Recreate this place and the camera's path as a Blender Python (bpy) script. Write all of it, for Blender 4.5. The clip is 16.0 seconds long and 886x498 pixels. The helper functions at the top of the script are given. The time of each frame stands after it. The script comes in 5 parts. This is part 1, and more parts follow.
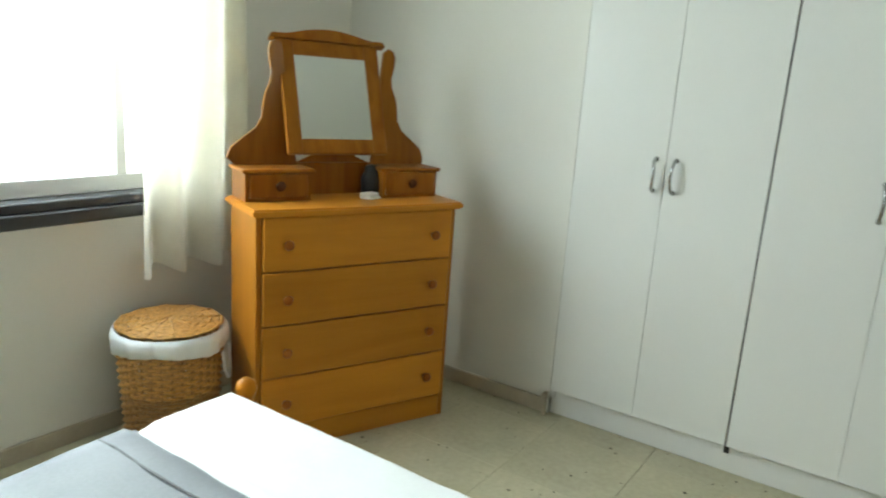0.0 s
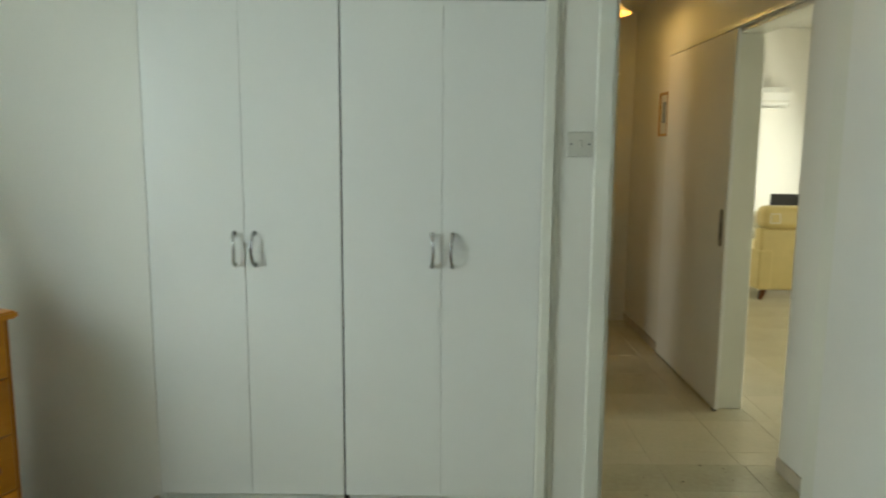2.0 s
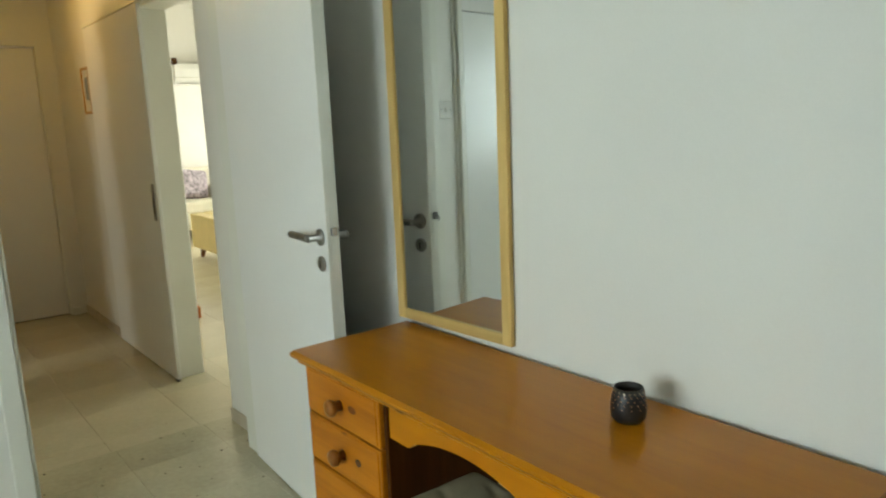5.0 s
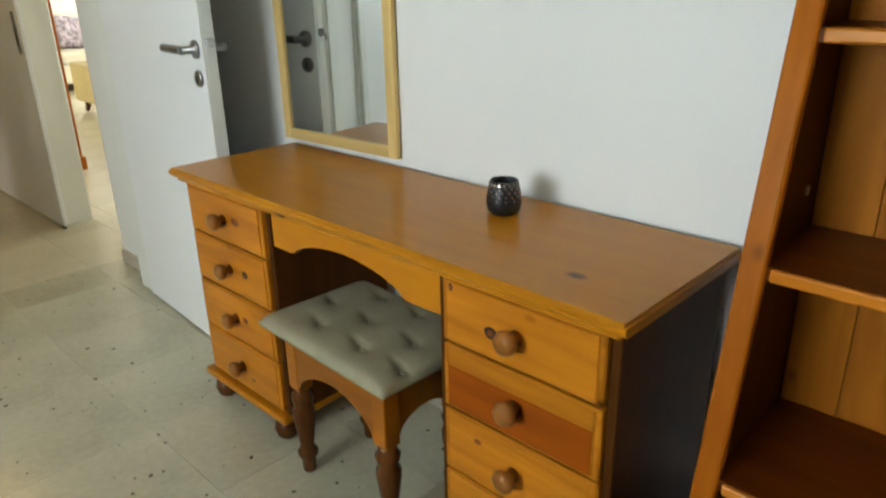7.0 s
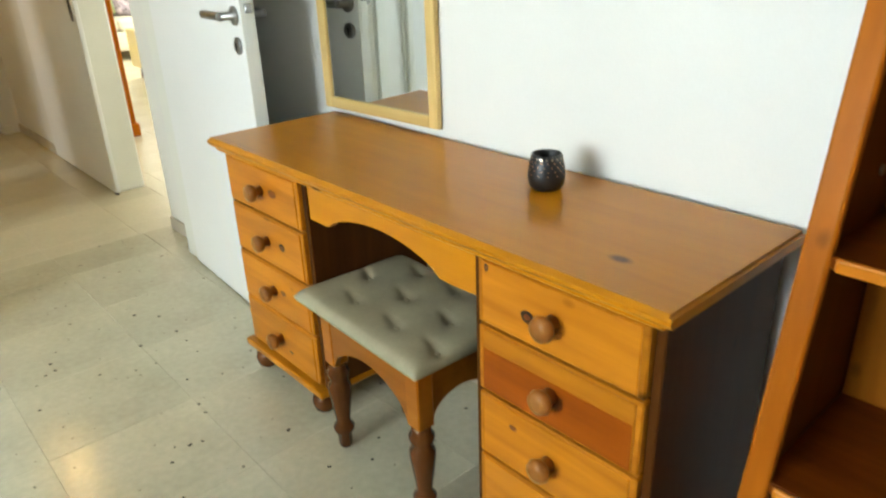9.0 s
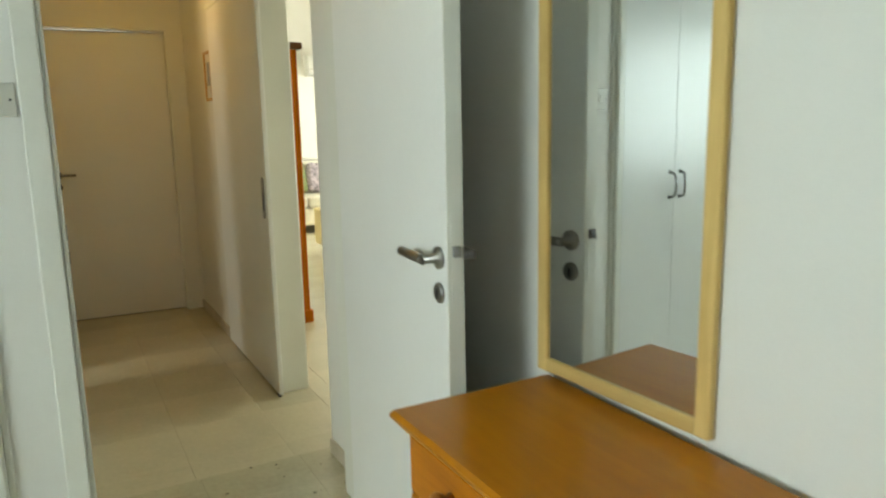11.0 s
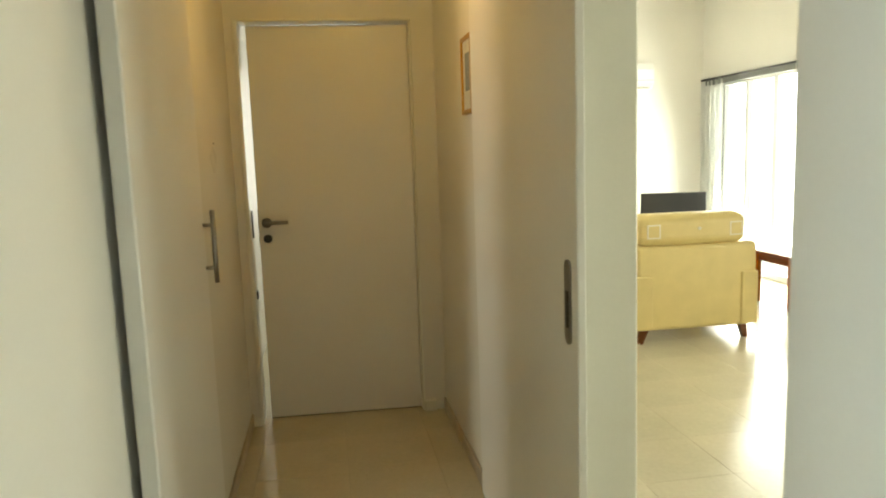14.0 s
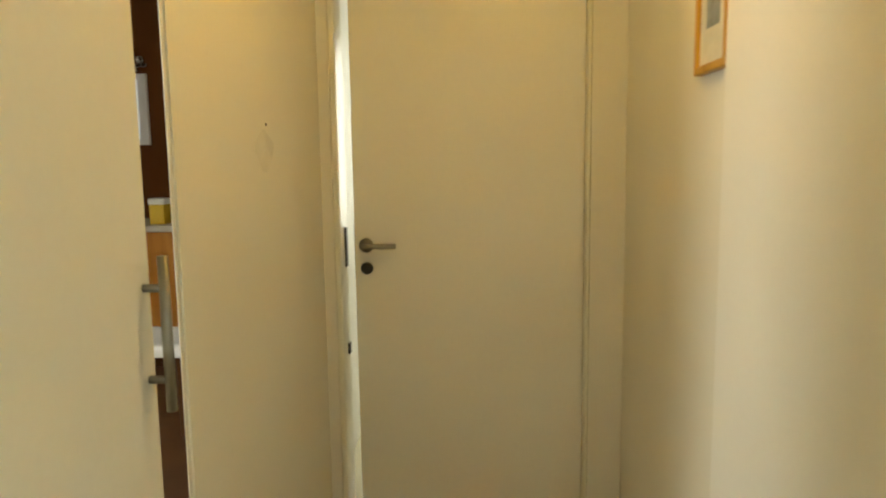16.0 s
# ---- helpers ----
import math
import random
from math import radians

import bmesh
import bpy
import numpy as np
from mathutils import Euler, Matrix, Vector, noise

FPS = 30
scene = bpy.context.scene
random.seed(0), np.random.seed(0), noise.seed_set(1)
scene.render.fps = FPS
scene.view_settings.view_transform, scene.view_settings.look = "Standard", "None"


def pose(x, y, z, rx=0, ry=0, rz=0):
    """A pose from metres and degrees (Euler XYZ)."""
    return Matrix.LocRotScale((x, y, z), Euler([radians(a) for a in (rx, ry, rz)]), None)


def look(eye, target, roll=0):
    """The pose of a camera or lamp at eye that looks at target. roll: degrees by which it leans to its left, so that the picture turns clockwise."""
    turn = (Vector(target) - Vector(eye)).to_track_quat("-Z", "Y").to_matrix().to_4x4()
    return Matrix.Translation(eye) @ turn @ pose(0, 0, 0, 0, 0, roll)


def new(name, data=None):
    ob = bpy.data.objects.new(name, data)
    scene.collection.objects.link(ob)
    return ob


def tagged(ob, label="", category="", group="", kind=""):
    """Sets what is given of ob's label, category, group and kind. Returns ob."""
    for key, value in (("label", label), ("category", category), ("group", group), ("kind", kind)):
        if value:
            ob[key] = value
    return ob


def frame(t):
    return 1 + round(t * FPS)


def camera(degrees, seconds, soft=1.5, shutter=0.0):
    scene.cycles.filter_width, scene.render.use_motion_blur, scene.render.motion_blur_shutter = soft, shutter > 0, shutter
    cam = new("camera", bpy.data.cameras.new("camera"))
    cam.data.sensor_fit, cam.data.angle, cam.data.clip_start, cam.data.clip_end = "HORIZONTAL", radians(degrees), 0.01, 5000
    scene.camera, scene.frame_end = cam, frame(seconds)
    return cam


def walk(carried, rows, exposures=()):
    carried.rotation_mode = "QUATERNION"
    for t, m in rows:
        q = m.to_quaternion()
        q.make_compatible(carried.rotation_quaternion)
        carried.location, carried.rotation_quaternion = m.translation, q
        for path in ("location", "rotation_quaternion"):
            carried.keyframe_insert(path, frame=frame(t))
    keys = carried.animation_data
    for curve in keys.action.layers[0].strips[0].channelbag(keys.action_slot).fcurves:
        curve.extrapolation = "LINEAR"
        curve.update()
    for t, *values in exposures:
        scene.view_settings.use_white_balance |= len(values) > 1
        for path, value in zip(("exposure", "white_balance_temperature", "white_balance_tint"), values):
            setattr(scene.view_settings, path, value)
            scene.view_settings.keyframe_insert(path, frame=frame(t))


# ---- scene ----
cam = camera(64.3, 16.0, soft=2.0, shutter=0.35)
PATH = [
    (0, (1.124, 0.343, 1.329), (0.041, 1.963, 0.877), 3.9),
    (0.5, (1.121, 0.354, 1.351), (0.259, 2.111, 0.936), 3.7),
    (1, (1.119, 0.38, 1.379), (0.595, 2.278, 1.029), 1.7),
    (1.5, (1.091, 0.379, 1.407), (0.795, 2.332, 1.095), 1.1),
    (2, (1.099, 0.373, 1.424), (1.079, 2.353, 1.146), 0.4),
    (2.5, (1.149, 0.359, 1.427), (1.374, 2.327, 1.149), -0.5),
    (3, (1.213, 0.338, 1.425), (1.776, 2.238, 1.154), -1.1),
    (3.5, (1.25, 0.318, 1.423), (2.027, 2.139, 1.14), -0.7),
    (4, (1.288, 0.285, 1.428), (2.243, 2.018, 1.137), -1.2),
    (4.5, (1.34, 0.247, 1.421), (2.48, 1.861, 1.114), -1.5),
    (7, (1.403, 0.14, 1.242), (2.739, 1.44, 0.518), -1.2),
    (7.5, (1.407, 0.14, 1.199), (2.7, 1.385, 0.317), -1.3),
    (8, (1.414, 0.144, 1.189), (2.688, 1.366, 0.249), -1.3),
    (10.5, (1.622, 0.456, 1.353), (2.615, 2.138, 0.921), -1.5),
    (11, (1.673, 0.72, 1.366), (2.617, 2.447, 1.013), -1.2),
    (11.5, (1.749, 1.011, 1.377), (2.484, 2.854, 1.126), -1.8),
    (12, (1.838, 1.347, 1.392), (2.334, 3.268, 1.147), -0.5),
    (12.5, (1.872, 1.658, 1.385), (2.326, 3.593, 1.157), -1.9),
    (13, (1.942, 1.968, 1.381), (2.251, 3.928, 1.131), -1.5),
    (13.5, (2.0, 2.255, 1.378), (2.242, 4.223, 1.117), -0.4),
    (14, (2.013, 2.608, 1.377), (2.328, 4.565, 1.11), -2.0),
    (14.5, (2.062, 2.916, 1.395), (2.261, 4.89, 1.142), -0.7),
    (15, (2.097, 3.24, 1.388), (2.094, 5.221, 1.111), 0.5),
    (15.5, (2.103, 3.55, 1.384), (2.099, 5.54, 1.183), -0.9),
    (16, (2.105, 3.868, 1.364), (1.997, 5.848, 1.105), -0.8),
]
walk(cam, [(t, look(eye, target, roll)) for t, eye, target, roll in PATH],
     exposures=[(0, -0.6, 6800, 3), (0.5, -0.65, 7000, 2), (1.5, -1.1, 6900, 0), (3.5, -0.98, 6900, 0), (4.7, -0.78, 6800, 1), (7, -0.42, 6500, 10), (7.4, -0.12, 6500, 11), (8.2, 0.26, 6500, 10),
                (10.5, -0.25, 6700, 3), (11.5, -0.7, 6800, 0), (12.5, -0.72, 6800, 1), (13.5, -0.4, 6900, 2), (14.5, -0.18, 6900, 2), (15, 0.02, 7600, 0), (15.5, 0.2, 7300, 0), (16, 0.32, 7100, -1)])

# ---- world and lights ----
world = bpy.data.worlds.new("world")
scene.world = world
world.use_nodes = True
sky = world.node_tree.nodes.new("ShaderNodeTexSky")
sky.sky_type, sky.sun_disc, sky.sun_elevation, sky.sun_rotation = "NISHITA", False, radians(50), radians(120)
world.node_tree.links.new(sky.outputs[0], world.node_tree.nodes["Background"].inputs[0])
world.node_tree.nodes["Background"].inputs[1].default_value = 0.12


def area_lamp(name, eye, target, w, h, power, colour=(1, 1, 1)):
    d = bpy.data.lights.new(name, "AREA")
    d.shape, d.size, d.size_y, d.energy, d.color = "RECTANGLE", w, h, power, colour
    ob = new(name, d)
    ob.matrix_world = look(eye, target)
    return ob


area_lamp("bedroom_window_light", (-1.34, 1.16, 1.5), (1, 1.16, 0.45), 1.7, 1.15, 94, (0.81, 0.94, 1.06))
area_lamp("patio_light", (6.5, 9.1, 1.1), (4, 8.2, 0.8), 1.6, 1.9, 150, (1.0, 0.98, 0.92))
# Added fill at an unseen east opening; brightens the hall's west wall.
area_lamp("added_living_fill", (6.45, 4.5, 1.2), (3, 4.2, 0.9), 1.9, 1.7, 60, (1.0, 0.95, 0.86))
area_lamp("far_room_light", (2.0, 8.8, 1.5), (1.8, 6.6, 1.2), 0.9, 1.2, 16, (1.0, 0.98, 0.94))
area_lamp("kitchen_light", (-1.38, 4.25, 1.45), (1.6, 4.7, 1.3), 1.75, 1.1, 46, (1.0, 0.9, 0.87))
bulb_data = bpy.data.lights.new("pendant_bulb_light", "POINT")
bulb_data.energy, bulb_data.color, bulb_data.shadow_soft_size = 10.8, (1.0, 0.6, 0.14), 0.03
bulb_lamp = new("pendant_bulb_light", bulb_data)
bulb_lamp.location = (2.13, 5.15, 2.305)


# ---- materials ----
def material(name, base, rough=0.5, metal=0.0, var=0.08, scale=6.0, bump=0.0, fine=120.0, coat=0.0, spec=0.5):
    m = bpy.data.materials.new(name)
    m.use_nodes = True
    n, l = m.node_tree.nodes, m.node_tree.links
    b = n["Principled BSDF"]
    co = n.new("ShaderNodeTexCoord")
    big, small = n.new("ShaderNodeTexNoise"), n.new("ShaderNodeTexNoise")
    big.inputs["Scale"].default_value, small.inputs["Scale"].default_value = scale, fine
    big.inputs["Detail"].default_value = 4
    l.new(co.outputs["Object"], big.inputs["Vector"]); l.new(co.outputs["Object"], small.inputs["Vector"])
    add = n.new("ShaderNodeMath"); add.operation = "MULTIPLY_ADD"
    add.inputs[1].default_value = 0.35
    l.new(small.outputs["Fac"], add.inputs[0]); l.new(big.outputs["Fac"], add.inputs[2])
    ramp = n.new("ShaderNodeValToRGB")
    lo = [c * (1 - var) for c in base]; hi = [min(1, c * (1 + var)) for c in base]
    ramp.color_ramp.elements[0].position, ramp.color_ramp.elements[1].position = 0.45, 0.9
    ramp.color_ramp.elements[0].color, ramp.color_ramp.elements[1].color = (*lo, 1), (*hi, 1)
    l.new(add.outputs[0], ramp.inputs[0]); l.new(ramp.outputs[0], b.inputs["Base Color"])
    b.inputs["Roughness"].default_value, b.inputs["Metallic"].default_value = rough, metal
    b.inputs["Coat Weight"].default_value, b.inputs["Specular IOR Level"].default_value = coat, spec
    if bump:
        bp = n.new("ShaderNodeBump")
        bp.inputs["Strength"].default_value, bp.inputs["Distance"].default_value = bump, 0.004
        l.new(add.outputs[0], bp.inputs["Height"]); l.new(bp.outputs[0], b.inputs["Normal"])
    return m


def wood(name, light, dark, axis, rough=0.32, knots=True, coat=0.25, grain=9.0):
    """Varnished pine with its grain along the object's axis 0, 1 or 2."""
    m = bpy.data.materials.new(name)
    m.use_nodes = True
    n, l = m.node_tree.nodes, m.node_tree.links
    b = n["Principled BSDF"]
    co, mp, info = n.new("ShaderNodeTexCoord"), n.new("ShaderNodeMapping"), n.new("ShaderNodeObjectInfo")
    s = [grain] * 3
    s[axis] = grain * 0.09
    mp.inputs["Scale"].default_value = s
    l.new(co.outputs["Object"], mp.inputs["Vector"])
    shift = n.new("ShaderNodeMath"); shift.operation = "MULTIPLY"; shift.inputs[1].default_value = 37.0
    l.new(info.outputs["Random"], shift.inputs[0])
    comb = n.new("ShaderNodeCombineXYZ")
    for k in range(3):
        l.new(shift.outputs[0], comb.inputs[k])
    l.new(comb.outputs[0], mp.inputs["Location"])
    warp, fine = n.new("ShaderNodeTexNoise"), n.new("ShaderNodeTexNoise")
    warp.inputs["Scale"].default_value, warp.inputs["Detail"].default_value, warp.inputs["Distortion"].default_value = 1.6, 3, 1.2
    fine.inputs["Scale"].default_value, fine.inputs["Detail"].default_value = 9.0, 3
    l.new(mp.outputs[0], warp.inputs["Vector"]); l.new(mp.outputs[0], fine.inputs["Vector"])
    mix = n.new("ShaderNodeMath"); mix.operation = "MULTIPLY_ADD"; mix.inputs[1].default_value = 0.24
    l.new(fine.outputs["Fac"], mix.inputs[0]); l.new(warp.outputs["Fac"], mix.inputs[2])
    ramp = n.new("ShaderNodeValToRGB")
    e = ramp.color_ramp.elements
    e[0].position, e[0].color, e[1].position, e[1].color = 0.36, (*dark, 1), 0.78, (*light, 1)
    l.new(mix.outputs[0], ramp.inputs[0])
    out = ramp.outputs[0]
    if knots:
        mk = n.new("ShaderNodeMapping")
        sk = [7.0] * 3
        sk[axis] = 4.2
        mk.inputs["Scale"].default_value = sk
        l.new(co.outputs["Object"], mk.inputs["Vector"]); l.new(comb.outputs[0], mk.inputs["Location"])
        vo = n.new("ShaderNodeTexVoronoi")
        vo.inputs["Scale"].default_value = 1.0
        l.new(mk.outputs[0], vo.inputs["Vector"])
        kr = n.new("ShaderNodeValToRGB")
        kr.color_ramp.elements[0].position, kr.color_ramp.elements[0].color = 0.045, (1, 1, 1, 1)
        kr.color_ramp.elements[1].position, kr.color_ramp.elements[1].color = 0.11, (0, 0, 0, 1)
        l.new(vo.outputs["Distance"], kr.inputs[0])
        mc = n.new("ShaderNodeMixRGB")
        mc.inputs[2].default_value = (dark[0] * 0.22, dark[1] * 0.16, dark[2] * 0.16, 1)
        l.new(kr.outputs[0], mc.inputs[0]); l.new(out, mc.inputs[1])
        out = mc.outputs[0]
    hue = n.new("ShaderNodeHueSaturation")
    val = n.new("ShaderNodeMath"); val.operation = "MULTIPLY_ADD"; val.inputs[1].default_value, val.inputs[2].default_value = 0.3, 0.85
    l.new(info.outputs["Random"], val.inputs[0]); l.new(val.outputs[0], hue.inputs["Value"])
    l.new(out, hue.inputs["Color"]); l.new(hue.outputs[0], b.inputs["Base Color"])
    b.inputs["Specular IOR Level"].default_value = 0.3
    b.inputs["Specular Tint"].default_value = (1.0, 0.62, 0.28, 1)
    b.inputs["Roughness"].default_value, b.inputs["Coat Weight"].default_value, b.inputs["Coat Roughness"].default_value = rough, coat, 0.2
    bp = n.new("ShaderNodeBump"); bp.inputs["Strength"].default_value, bp.inputs["Distance"].default_value = 0.06, 0.002
    l.new(mix.outputs[0], bp.inputs["Height"]); l.new(bp.outputs[0], b.inputs["Normal"])
    return m


def terrazzo(name, base, chip, rough, cell=42, size=0.16, cloud=0.1):
    m = material(name, base, rough, var=cloud, scale=2.2, fine=45)
    n, l = m.node_tree.nodes, m.node_tree.links
    b = n["Principled BSDF"]
    src = b.inputs["Base Color"].links[0].from_socket
    co = n.new("ShaderNodeTexCoord")
    info = n.new("ShaderNodeObjectInfo")
    vec = n.new("ShaderNodeVectorMath"); vec.operation = "ADD"
    l.new(co.outputs["Object"], vec.inputs[0]); l.new(info.outputs["Location"], vec.inputs[1])
    vo, no = n.new("ShaderNodeTexVoronoi"), n.new("ShaderNodeTexNoise")
    vo.inputs["Scale"].default_value, no.inputs["Scale"].default_value = cell, 9
    no.inputs["Scale"].default_value = 95
    wv, wa = n.new("ShaderNodeVectorMath"), n.new("ShaderNodeVectorMath")
    wv.operation, wa.operation = "SCALE", "ADD"
    wv.inputs["Scale"].default_value = 0.012
    l.new(no.outputs["Color"], wv.inputs[0]); l.new(vec.outputs[0], wa.inputs[0]); l.new(wv.outputs[0], wa.inputs[1])
    l.new(wa.outputs[0], vo.inputs["Vector"]); l.new(vec.outputs[0], no.inputs["Vector"])
    sep, cube = n.new("ShaderNodeSeparateColor"), n.new("ShaderNodeMath")
    cube.operation = "POWER"; cube.inputs[1].default_value = 3.5
    l.new(vo.outputs["Color"], sep.inputs[0]); l.new(sep.outputs[0], cube.inputs[0])
    mul = n.new("ShaderNodeMath"); mul.operation = "SUBTRACT"
    l.new(vo.outputs["Distance"], mul.inputs[0])
    sc = n.new("ShaderNodeMath"); sc.operation = "MULTIPLY_ADD"; sc.inputs[1].default_value, sc.inputs[2].default_value = size, -0.07
    l.new(cube.outputs[0], sc.inputs[0]); l.new(sc.outputs[0], mul.inputs[1])
    r = n.new("ShaderNodeValToRGB")
    r.color_ramp.elements[0].position, r.color_ramp.elements[0].color = 0.0, (1, 1, 1, 1)
    r.color_ramp.elements[1].position, r.color_ramp.elements[1].color = 0.07, (0, 0, 0, 1)
    l.new(mul.outputs[0], r.inputs[0])
    mc = n.new("ShaderNodeMixRGB"); mc.inputs[2].default_value = (*chip, 1)
    l.new(r.outputs[0], mc.inputs[0]); l.new(src, mc.inputs[1])
    hue = n.new("ShaderNodeHueSaturation")
    val = n.new("ShaderNodeMath"); val.operation = "MULTIPLY_ADD"; val.inputs[1].default_value, val.inputs[2].default_value = 0.04, 0.98
    l.new(info.outputs["Random"], val.inputs[0]); l.new(val.outputs[0], hue.inputs["Value"])
    l.new(mc.outputs[0], hue.inputs["Color"]); l.new(hue.outputs[0], b.inputs["Base Color"])
    return m


def emission(name, colour, strength):
    m = bpy.data.materials.new(name)
    m.use_nodes = True
    b = m.node_tree.nodes["Principled BSDF"]
    b.inputs["Base Color"].default_value = (*colour, 1)
    b.inputs["Emission Color"].default_value, b.inputs["Emission Strength"].default_value = (*colour, 1), strength
    return m


def glass(name, tint=(1, 1, 1)):
    m = bpy.data.materials.new(name)
    m.use_nodes = True
    b = m.node_tree.nodes["Principled BSDF"]
    b.inputs["Base Color"].default_value, b.inputs["Roughness"].default_value = (*tint, 1), 0.0
    b.inputs["Transmission Weight"].default_value, b.inputs["IOR"].default_value = 1.0, 1.1
    return m


PLASTER = material("wall_paint", (0.76, 0.75, 0.69), 0.6, var=0.03, scale=1.4, bump=0.06, fine=160)
PLASTER_LIVING = material("living_wall_paint", (0.82, 0.8, 0.74), 0.6, var=0.03, scale=1.2, bump=0.05)
CEILING = material("ceiling_paint", (0.74, 0.73, 0.67), 0.7, var=0.03, scale=1.0)
WHITE_LAM = material("white_laminate", (0.79, 0.795, 0.765), 0.26, var=0.02, scale=1.5)
DOOR_PAINT = material("white_door_paint", (0.79, 0.787, 0.75), 0.3, var=0.025, scale=2, bump=0.03, fine=60)
TRIM_PAINT = material("cream_trim_paint", (0.75, 0.75, 0.67), 0.35, var=0.03, scale=3)
SKIRT = material("beige_stone_skirting", (0.46, 0.4, 0.3), 0.4, var=0.12, scale=9)
GROUT = material("floor_grout", (0.42, 0.385, 0.27), 0.8, var=0.1, scale=8)
TILE_BED = terrazzo("terrazzo_tile", (0.5, 0.46, 0.32), (0.06, 0.055, 0.042), 0.2, 31, 0.25, 0.17)
TILE_HALL = terrazzo("cream_tile", (0.57, 0.52, 0.37), (0.4, 0.35, 0.24), 0.22)
STEEL = material("brushed_steel", (0.3, 0.29, 0.27), 0.3, 1.0, var=0.06, scale=20)
CHROME = material("chrome", (0.4, 0.4, 0.4), 0.2, 1.0, var=0.03)
DARK_METAL = material("dark_metal", (0.06, 0.06, 0.06), 0.4, 0.8, var=0.1)
BLACK = material("black_plastic", (0.012, 0.012, 0.012), 0.35, var=0.1)
SHADOW_GAP = material("painted_gap_shade", (0.03, 0.028, 0.025), 0.8, var=0.1)
MIRROR = material("mirror_glass", (0.74, 0.765, 0.74), 0.01, 1.0, var=0.0)
PALE_WOOD = wood("pale_oak_frame", (0.62, 0.44, 0.17), (0.5, 0.33, 0.11), 2, 0.35, False, 0.1)
PALE_WOOD_Y = wood("pale_oak_rail", (0.62, 0.44, 0.17), (0.5, 0.33, 0.11), 1, 0.35, False, 0.1)
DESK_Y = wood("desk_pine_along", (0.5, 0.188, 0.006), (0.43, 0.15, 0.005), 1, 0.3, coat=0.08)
# Pedestal pine with the shade of sides and knee hole put into its colour.
DESK_SHADED = wood("desk_pine_shaded", (0.075, 0.023, 0.004), (0.05, 0.014, 0.003), 2, 0.45, coat=0.0)
DESK_SHADED.node_tree.nodes["Principled BSDF"].inputs["Specular IOR Level"].default_value = 0.12
DESK_FRONT = wood("desk_drawer_pine", (0.47, 0.165, 0.009), (0.31, 0.096, 0.005), 1, 0.36, coat=0.08)
# Brown pine; both colours are deepened further for the shade under the table.
DESK_DARK = wood("dark_turned_pine", (0.11, 0.033, 0.007), (0.065, 0.018, 0.004), 2, 0.25, False)
STOOL_PINE = wood("stool_pine", (0.29, 0.092, 0.006), (0.21, 0.06, 0.004), 1, 0.34, False, coat=0.08)
KNOB_WOOD = wood("turned_knob_wood", (0.28, 0.105, 0.02), (0.2, 0.068, 0.012), 0, 0.28, False)
CHEST_KNOB = wood("chest_knob_wood", (0.34, 0.1, 0.014), (0.25, 0.066, 0.008), 0, 0.28, False)
CHEST_X = wood("chest_pine", (0.54, 0.22, 0.026), (0.47, 0.178, 0.019), 0, 0.36, False, 0.15)
CHEST_Z = wood("chest_pine_upright", (0.46, 0.175, 0.018), (0.37, 0.13, 0.012), 2, 0.36, False, 0.15)
GALLERY = wood("mirror_stand_pine", (0.34, 0.125, 0.014), (0.22, 0.066, 0.007), 2, 0.36, coat=0.1)
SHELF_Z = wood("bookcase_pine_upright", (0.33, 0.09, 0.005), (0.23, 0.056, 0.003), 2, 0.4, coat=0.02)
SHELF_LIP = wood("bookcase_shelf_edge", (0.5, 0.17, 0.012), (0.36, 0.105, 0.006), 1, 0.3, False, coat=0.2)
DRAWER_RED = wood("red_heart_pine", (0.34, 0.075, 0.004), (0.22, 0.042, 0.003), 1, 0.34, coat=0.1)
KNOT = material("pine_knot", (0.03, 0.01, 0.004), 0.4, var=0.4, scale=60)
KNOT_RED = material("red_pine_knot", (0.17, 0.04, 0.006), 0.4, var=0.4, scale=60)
# Same pine as the stiles, darkened by painting in the bookcase's inner shade.
SHELF_Y = wood("bookcase_shelf_pine_shaded", (0.125, 0.026, 0.002), (0.065, 0.011, 0.001), 1, 0.36, coat=0.08)
SHELF_SIDE_SHADED = wood("bookcase_side_pine_shaded", (0.1, 0.02, 0.002), (0.06, 0.011, 0.001), 2, 0.5, False, coat=0.0)
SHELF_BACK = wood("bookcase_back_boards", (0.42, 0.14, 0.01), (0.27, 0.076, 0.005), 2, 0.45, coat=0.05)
for m in (SHELF_Y, SHELF_Z, SHELF_SIDE_SHADED, DRAWER_RED):
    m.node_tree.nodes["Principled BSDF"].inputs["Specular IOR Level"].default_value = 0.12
CABINET_BROWN = wood("kitchen_cabinet_wood", (0.5, 0.22, 0.045), (0.4, 0.16, 0.03), 2, 0.35, False)
DARK_BROWN = wood("dark_brown_wood", (0.07, 0.026, 0.008), (0.04, 0.014, 0.004), 2, 0.35, False)
WICKER = material("wicker", (0.52, 0.27, 0.07), 0.55, var=0.3, scale=60, bump=0.3)
WICKER_DARK = material("dark_wicker", (0.3, 0.15, 0.045), 0.55, var=0.3, scale=60, bump=0.3)
CLOTH_WHITE = material("white_cotton", (0.82, 0.83, 0.84), 0.85, var=0.04, scale=7, bump=0.12)
CLOTH_GREY = material("grey_satin", (0.22, 0.235, 0.26), 0.55, var=0.14, scale=5, bump=0.15)
